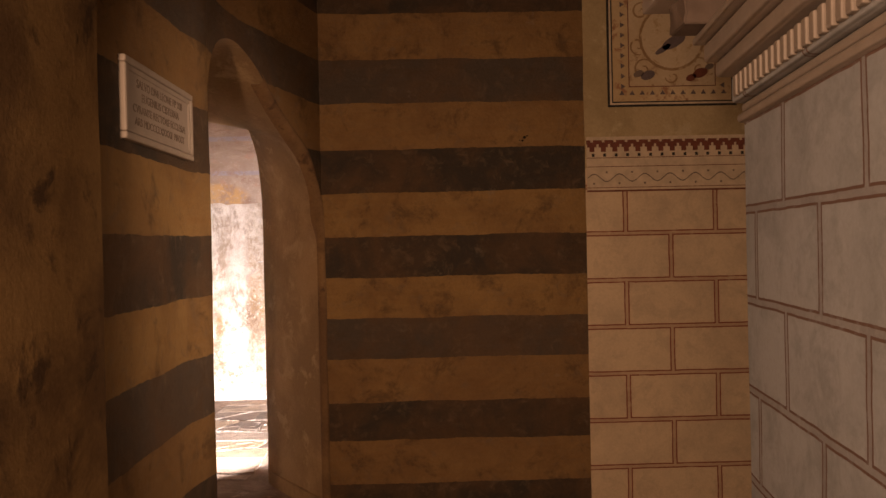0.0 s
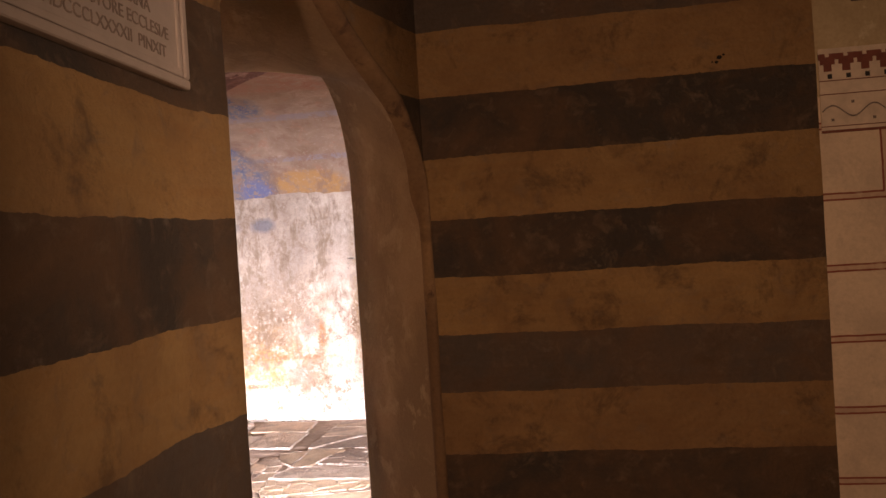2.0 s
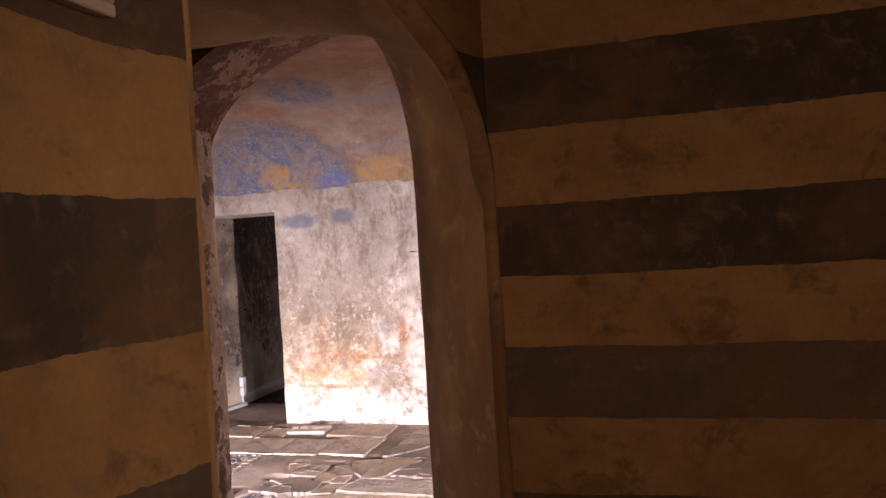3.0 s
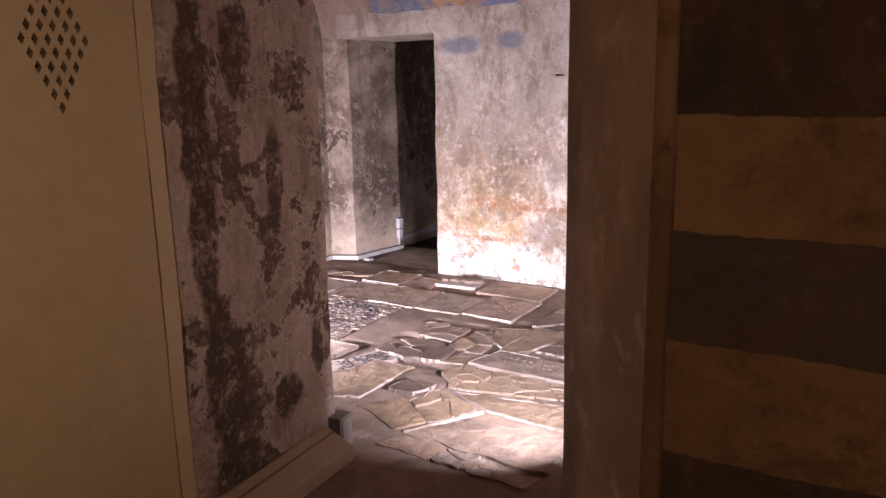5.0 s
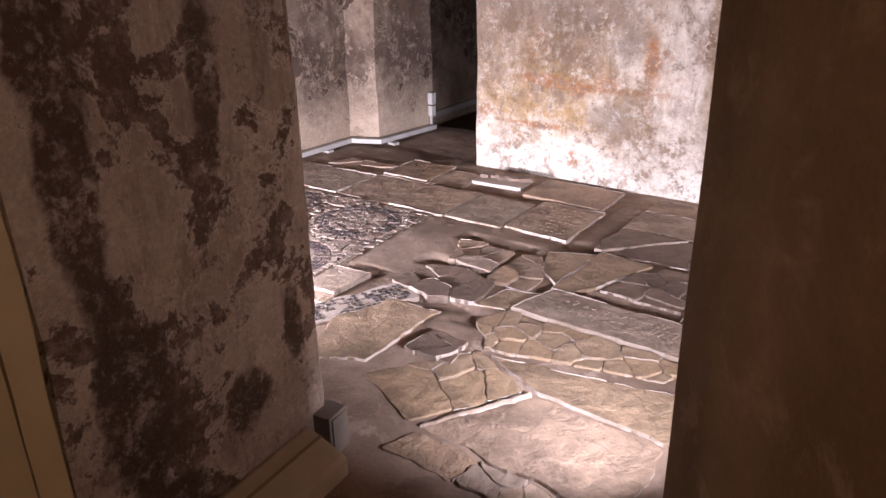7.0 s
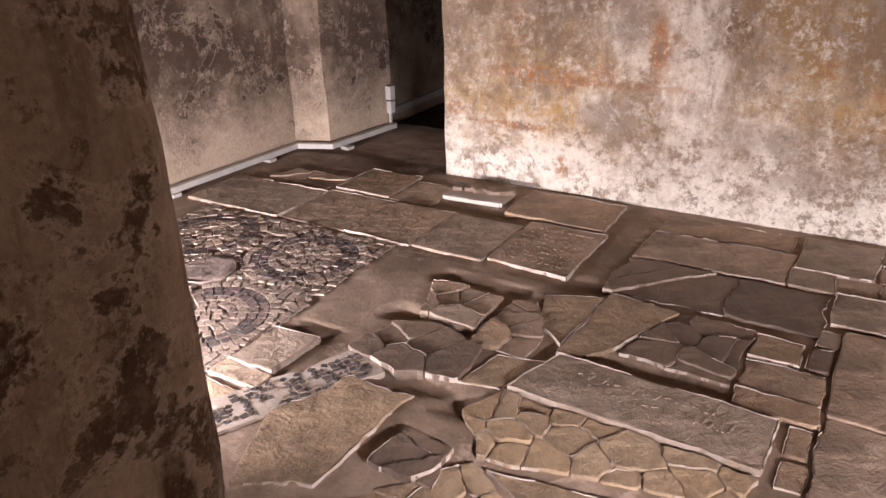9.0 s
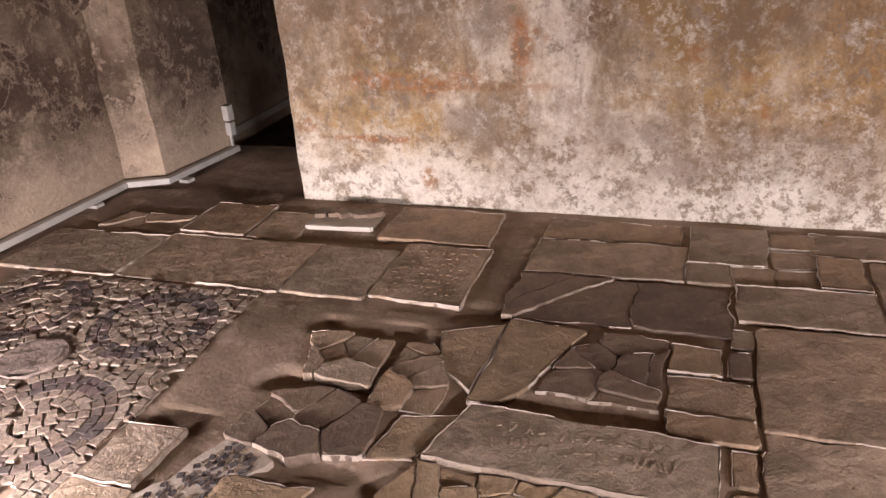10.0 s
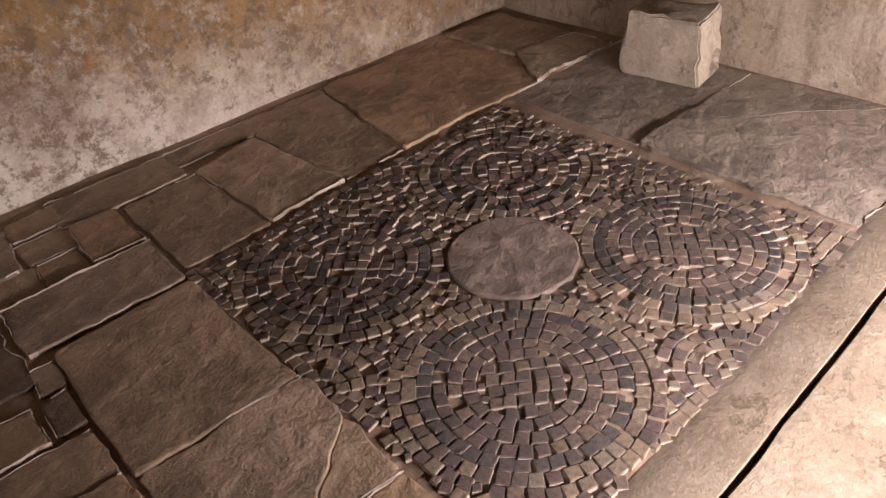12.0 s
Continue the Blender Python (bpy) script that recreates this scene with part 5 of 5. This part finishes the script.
# ---- the plaque ----
def text_bm(words, size, depth=0.002):
    cu = bpy.data.curves.new("words", "FONT")
    cu.body, cu.size, cu.extrude, cu.align_x = words, size, depth, "CENTER"
    ob = new("words", cu)
    me = bpy.data.meshes.new_from_object(ob.evaluated_get(bpy.context.evaluated_depsgraph_get()))
    bm = bmesh.new()
    bm.from_mesh(me)
    bpy.data.objects.remove(ob)
    bpy.data.curves.remove(cu)
    bpy.data.meshes.remove(me)
    return bm


plaque = new("plaque")
plaque.matrix_basis = Matrix.Translation((-0.987, 2.862, 2.245)) @ Matrix(((0, 0, 1, 0), (1, 0, 0, 0), (0, 1, 0, 0), (0, 0, 0, 1)))
tagged(plaque, "moulded pale marble plaque with carved Latin lines on the wall", "plaque")
part("slab_face", box(bmesh.new(), -0.34, -0.115, -0.02, 0.34, 0.115, 0.012), MARBLE_WHITE, plaque)
for nm, b in (("moulding", (-0.36, 0.115, -0.02, 0.36, 0.14, 0.022)), ("moulding", (-0.36, -0.14, -0.02, 0.36, -0.115, 0.022)), ("moulding", (-0.36, -0.1148, -0.02, -0.335, 0.1148, 0.022)), ("moulding", (0.335, -0.1148, -0.02, 0.36, 0.1148, 0.022))):
    part(nm, box(bmesh.new(), *b, 0.008, 3), MARBLE_WHITE, plaque)
for nm, b in (("inner_moulding", (-0.333, 0.095, 0.01, 0.333, 0.113, 0.017)), ("inner_moulding", (-0.333, -0.113, 0.01, 0.333, -0.095, 0.017)), ("inner_moulding", (-0.333, -0.0948, 0.01, -0.315, 0.0948, 0.017)), ("inner_moulding", (0.315, -0.0948, 0.01, 0.333, 0.0948, 0.017))):
    part(nm, box(bmesh.new(), *b, 0.004, 2), MARBLE_WHITE, plaque)
for words, y, s in (("SALVO DNI LEONE PP XIII", 0.052, 0.042), ("EUGENIUS CISTERNA", 0.008, 0.042), ("CVRANTE RECTORE ECCLESIÆ", -0.036, 0.040), ("ARS MDCCCLXXXXII  PINXIT", -0.080, 0.040)):
    bm = text_bm(words, s, 0.0012)
    bm.transform(Matrix.Translation((0, y, 0.0125)))
    tagged(part("lettering", bm, WORN_LETTER, plaque, "dark carved letters"), kind="stuff")


# ---- painted borders and picture on the ashlar wall ----
def wall_box(bm, x0, z0, x1, z1, proud, back=0.0):
    return box(bm, x0, PAINT - proud, z0, x1, PAINT - back + 0.02, z1)


frieze = thing("painted_frieze", "painted red stepped and waved border on plaster", "wall painting", (0, 0, 0))
part("ground", wall_box(bmesh.new(), 1.055, 2.045, 2.165, 2.40, 0.0125), PALE_PAINT, frieze)
bm = bmesh.new()
step = 0.0745
for k in range(15):
    x = 1.06 + step * k
    for dx0, dx1, z0, z1 in ((0, 0.060, 2.332, 2.358), (0.014, 0.046, 2.303, 2.332)):
        wall_box(bm, x + dx0, z0, x + dx1, z1, 0.0135, 0.009)
tagged(part("stepped_band", bm, RED_PAINT, frieze, "dark red stepped band"), kind="stuff")
bm = bmesh.new()
for k in range(15):
    x = 1.06 + step * (k + 0.5)
    wall_box(bm, x - 0.009, 2.272, x + 0.009, 2.292, 0.0135, 0.009)
tagged(part("dark_square_band", bm, BLACK_PAINT, frieze, "row of small dark squares"), kind="stuff")
bm = bmesh.new()
for z in (2.262, 2.205, 2.070):
    wall_box(bm, 1.055, z, 2.165, z + 0.004, 0.0132, 0.009)
wall_box(bm, 1.055, 2.045, 2.165, 2.056, 0.0132, 0.009)
wall_box(bm, 1.055, 2.352, 2.165, 2.378, 0.0133, 0.009)
tagged(part("line_work", bm, RED_PAINT, frieze, "thin red lines"), kind="stuff")
bm = bmesh.new()
for k in range(15):
    x = 1.06 + step * (k + 0.39)
    wall_box(bm, x - 0.008, 2.364, x + 0.008, 2.378, 0.0142, 0.009)
tagged(part("pale_square_band", bm, PALE_PAINT, frieze, "row of small pale squares"), kind="stuff")
bm = bmesh.new()
wave = [(1.06 + 1.1 * k / 160, 2.135 + 0.024 * math.sin(k / 160 * 2 * math.pi * 6.7)) for k in range(161)]
for (xa, za), (xb, zb) in zip(wave, wave[1:]):
    vs = [bm.verts.new((x, PAINT - 0.0135, z)) for x, z in ((xa, za - 0.0035), (xb, zb - 0.0035), (xb, zb + 0.0035), (xa, za + 0.0035))]
    bm.faces.new(vs)
for k in range(13):
    x = 1.10 + 0.0825 * k
    wall_box(bm, x - 0.006, 2.135 + (0.03 if k % 2 else -0.042), x + 0.006, 2.147 + (0.03 if k % 2 else -0.042), 0.0135, 0.009)
tagged(part("wave", bm, LETTER, frieze, "brown waving line with dots"), kind="stuff")

picture = thing("wall_painting", "painted square with cream roundel and scrolls in a dark border", "wall painting", (0, 0, 0))
part("dark_border", wall_box(bmesh.new(), 1.20, 2.59, 2.035, 3.42, 0.012), BLACK_PAINT, picture)
part("white_border", wall_box(bmesh.new(), 1.214, 2.604, 2.021, 3.406, 0.0135), PALE_PAINT, picture)
part("inner_line", wall_box(bmesh.new(), 1.226, 2.616, 2.009, 3.394, 0.015), BLACK_PAINT, picture)
TAWNY = limewash("tawny_paint", (0.70, 0.55, 0.34), (0.56, 0.42, 0.23), (0.40, 0.22, 0.12), 14, 0.1)
part("field", wall_box(bmesh.new(), 1.234, 2.624, 2.001, 3.386, 0.0165), TAWNY, picture)
part("inner_border", wall_box(bmesh.new(), 1.335, 2.715, 1.90, 3.295, 0.0172), RED_PAINT, picture, "thin red line")
part("inner_field", wall_box(bmesh.new(), 1.341, 2.721, 1.894, 3.289, 0.018), AGED, picture)
bm = bmesh.new()
for k in range(11):
    x = 1.29 + 0.066 * k
    for z in (2.665,):
        vs = [bm.verts.new((px, PAINT - 0.0185, pz)) for px, pz in ((x - 0.018, z), (x + 0.018, z), (x, z + 0.03))]
        bm.faces.new(vs)
for k in range(10):
    z = 2.72 + 0.066 * k
    for x, s in ((1.285, 1), (1.955, -1)):
        vs = [bm.verts.new((px, PAINT - 0.0185, pz)) for px, pz in ((x, z - 0.018), (x + 0.03 * s, z), (x, z + 0.018))]
        bm.faces.new(vs)
tagged(part("zigzag", bm, MAUVE, picture, "dark triangle border"), kind="stuff")


def disc(cx, cz, rx, rz, proud, turn=0.0, n=24):
    bm = bmesh.new()
    c, s = math.cos(radians(turn)), math.sin(radians(turn))
    bm.faces.new([bm.verts.new((cx + rx * math.cos(t) * c - rz * math.sin(t) * s, PAINT - proud, cz + rx * math.cos(t) * s + rz * math.sin(t) * c)) for t in (2 * math.pi * k / n for k in range(n))])
    return bm


SCROLL = limewash("scroll_paint", (0.44, 0.30, 0.15), (0.33, 0.21, 0.10), (0.60, 0.46, 0.27), 20, 0.1)
CREAMY = limewash("cream_fresco", (0.74, 0.63, 0.46), (0.62, 0.50, 0.33), (0.50, 0.36, 0.20), 18, 0.1)
part("roundel_ring", disc(1.62, 3.03, 0.215, 0.215, 0.0205), SCROLL, picture)
part("roundel", disc(1.62, 3.03, 0.198, 0.198, 0.0225), CREAMY, picture, "cream roundel")


def curl(cx, cz, r, turns, start, width, proud, n=26):
    """A flat painted spiral."""
    bm, prev = bmesh.new(), None
    for k in range(n + 1):
        t = k / n
        a, rr = start + turns * 2 * math.pi * t, r * (1 - 0.75 * t)
        w = width * (0.5 + 0.5 * math.sin(math.pi * t))
        ring = [bm.verts.new((cx + q * math.cos(a), PAINT - proud, cz + q * math.sin(a))) for q in (rr - w, rr + w)]
        if prev:
            bm.faces.new((prev[0], prev[1], ring[1], ring[0]))
        prev = ring
    return bm


for x, z, r, turns, start in ((1.43, 2.83, 0.07, 1.2, 0.4), (1.80, 2.83, 0.075, -1.2, 2.6), (1.62, 2.78, 0.05, 0.7, 3.3), (1.40, 2.98, 0.06, -1.1, 5.0), (1.85, 3.0, 0.06, 1.1, 4.2), (1.42, 3.2, 0.06, 1.1, 1.0), (1.83, 3.2, 0.06, -1.1, 2.0)):
    part("scrollwork", curl(x, z, r, turns, start, 0.007, 0.0195), SCROLL, picture, "thin tan painted scroll")
part("motif", disc(1.56, 2.955, 0.06, 0.018, 0.0245, 32), MAUVE, picture, "plain dark oval motif")
part("motif", disc(1.63, 3.0, 0.085, 0.035, 0.0245, 28), MAUVE, picture, "plain dark oval motif")
for x, z, r, mt in ((1.40, 2.80, 0.035, LETTER), (1.46, 2.79, 0.048, MAUVE), (1.80, 2.80, 0.05, RED_PAINT), (1.74, 2.77, 0.035, RED_PAINT), (1.86, 2.84, 0.03, LETTER)):
    part("ornament", disc(x, z, r, r * 0.6, 0.0205, 20), mt, picture, "small painted scroll")


# ---- painted pier with moulded cornice ----
def pier_poly(p):
    return [(1.125 - p, 2.58 + p), (0.80 - p, 0.25 - p), (2.3, 0.25 - p), (2.3, 2.58 + p)]


piert = thing("painted_pier", "grey painted pier with block joints and a carved cornice", "pier", (0, 0, 0))
part("shaft", prism(pier_poly(0.0), -0.01, 2.13, 0.2, 0.004, 12), PIER, piert, smooth=40)
for nm, z0, z1, p in (("astragal", 2.13, 2.165, 0.018), ("fillet", 2.165, 2.20, 0.006), ("dentil_band", 2.20, 2.30, 0.03), ("cyma", 2.30, 2.36, 0.07), ("corona", 2.36, 2.43, 0.10), ("top_fillet", 2.43, 2.46, 0.13)):
    bm = prism(pier_poly(p), z0, z1 - 0.001)
    bmesh.ops.bevel(bm, geom=[e for e in bm.edges if abs(e.verts[0].co.z - e.verts[1].co.z) < 1e-5], offset=min(0.018, (z1 - z0) * 0.45), segments=3, affect="EDGES", profile=0.6)
    part(nm, bm, MARBLE_WHITE if nm != "dentil_band" else PIER, piert, "moulded stone band", smooth=50)
d = Vector((0.80 - 1.125, 0.25 - 2.58, 0)).normalized()
for k in range(26):
    bm = box(bmesh.new(), -0.014, -0.017, 2.215, 0.012, 0.017, 2.285, 0.005)
    ob = part("dentil", bm, MARBLE_WHITE, piert)
    c = Vector((1.125 - 0.034, 2.58 + 0.0, 0)) + d * (0.05 + 0.055 * k)
    ob.matrix_basis = pose(c.x, c.y, 0, 0, 0, -8)
leafs = thing("carved_bracket", "dark carved leaf bracket under the slab above the cornice", "bracket", (1.0, 2.60, 2.459), 0)
part("scroll", rough_block(0.20, 0.16, 0.10, 41, 0.012), LETTER, leafs, smooth=60)
part("slab_top", box(bmesh.new(), -0.18, -1.6, 0.095, 1.2, 0.14, 0.16, 0.012), MARBLE_WHITE, leafs, "projecting stone slab")


# ---- small marks ----
nail = thing("nail", "small rusty nail in the jamb edge", "nail", (-1.195, 5.545, 1.628), 0)
bm = bmesh.new()
bmesh.ops.create_cone(bm, cap_ends=True, segments=8, radius1=0.004, radius2=0.003, depth=0.03, matrix=pose(-0.012, 0, 0, 0, 90, 0))
part("shank", bm, METAL, nail)
spot = thing("wall_chip", "small dark chipped hole in the striped plaster", "hole", (0.655, FRONT - 0.009, 2.385), 0)
for k, (dx, dz, r) in enumerate(((0, 0.02, 0.011), (-0.012, 0, 0.008), (0.018, 0.03, 0.006), (-0.03, 0.002, 0.004))):
    bm = bmesh.new()
    bmesh.ops.create_icosphere(bm, subdivisions=2, radius=r, matrix=Matrix.Translation((dx, 0, dz)) @ Matrix.Diagonal((1, 0.25, 0.8, 1)))
    part("chip", bm, DARK, spot, smooth=60)
foot = finish(prism([(-0.672, 4.83), (-0.60, 4.846), (-1.16, 5.57), (-1.172, 5.535)], -0.02, 0.09, 0.1, 0.006, 14), "jamb_foot", JAMB, smooth=50)
tagged(foot, "low worn stone foot of the jamb", "trim", kind="structure")


def inscription(x0, y0, x1, y1, rows, seed, z):
    """Worn carved strokes in rows, too worn to read."""
    rng = random.Random(seed)
    bm = bmesh.new()
    for r in range(rows):
        y = y1 - (y1 - y0) * (r + 0.5) / rows
        h = (y1 - y0) / rows * 0.55
        x = x0
        while x < x1:
            w = rng.uniform(0.004, 0.02)
            if rng.random() < 0.8:
                b = box(bmesh.new(), -w / 2, -h / 2, -0.004, -w / 2 + 0.006, h / 2, 0.0012) if rng.random() < 0.6 else box(bmesh.new(), -w / 2, -0.003, -0.004, w / 2, 0.003, 0.0012)
                b.transform(pose(x, y + rng.uniform(-0.2, 0.2) * h, z, 0, 0, rng.uniform(-25, 25)))
                base = [bm.verts.new(v.co) for v in b.verts]
                b.verts.index_update()
                for f in b.faces:
                    bm.faces.new([base[v.index] for v in f.verts])
                b.free()
            x += w + rng.uniform(0.006, 0.02)
    ob = part("carved_marks", bm, SLAB, floor, "worn carved letter strokes")
    return tagged(ob, kind="stuff")


inscription(-2.78, 7.70, -2.46, 8.12, 8, 2, INSCRIBED[0] + 0.0015)
inscription(-2.08, 6.86, -1.55, 6.99, 2, 5, INSCRIBED[1] + 0.0015)
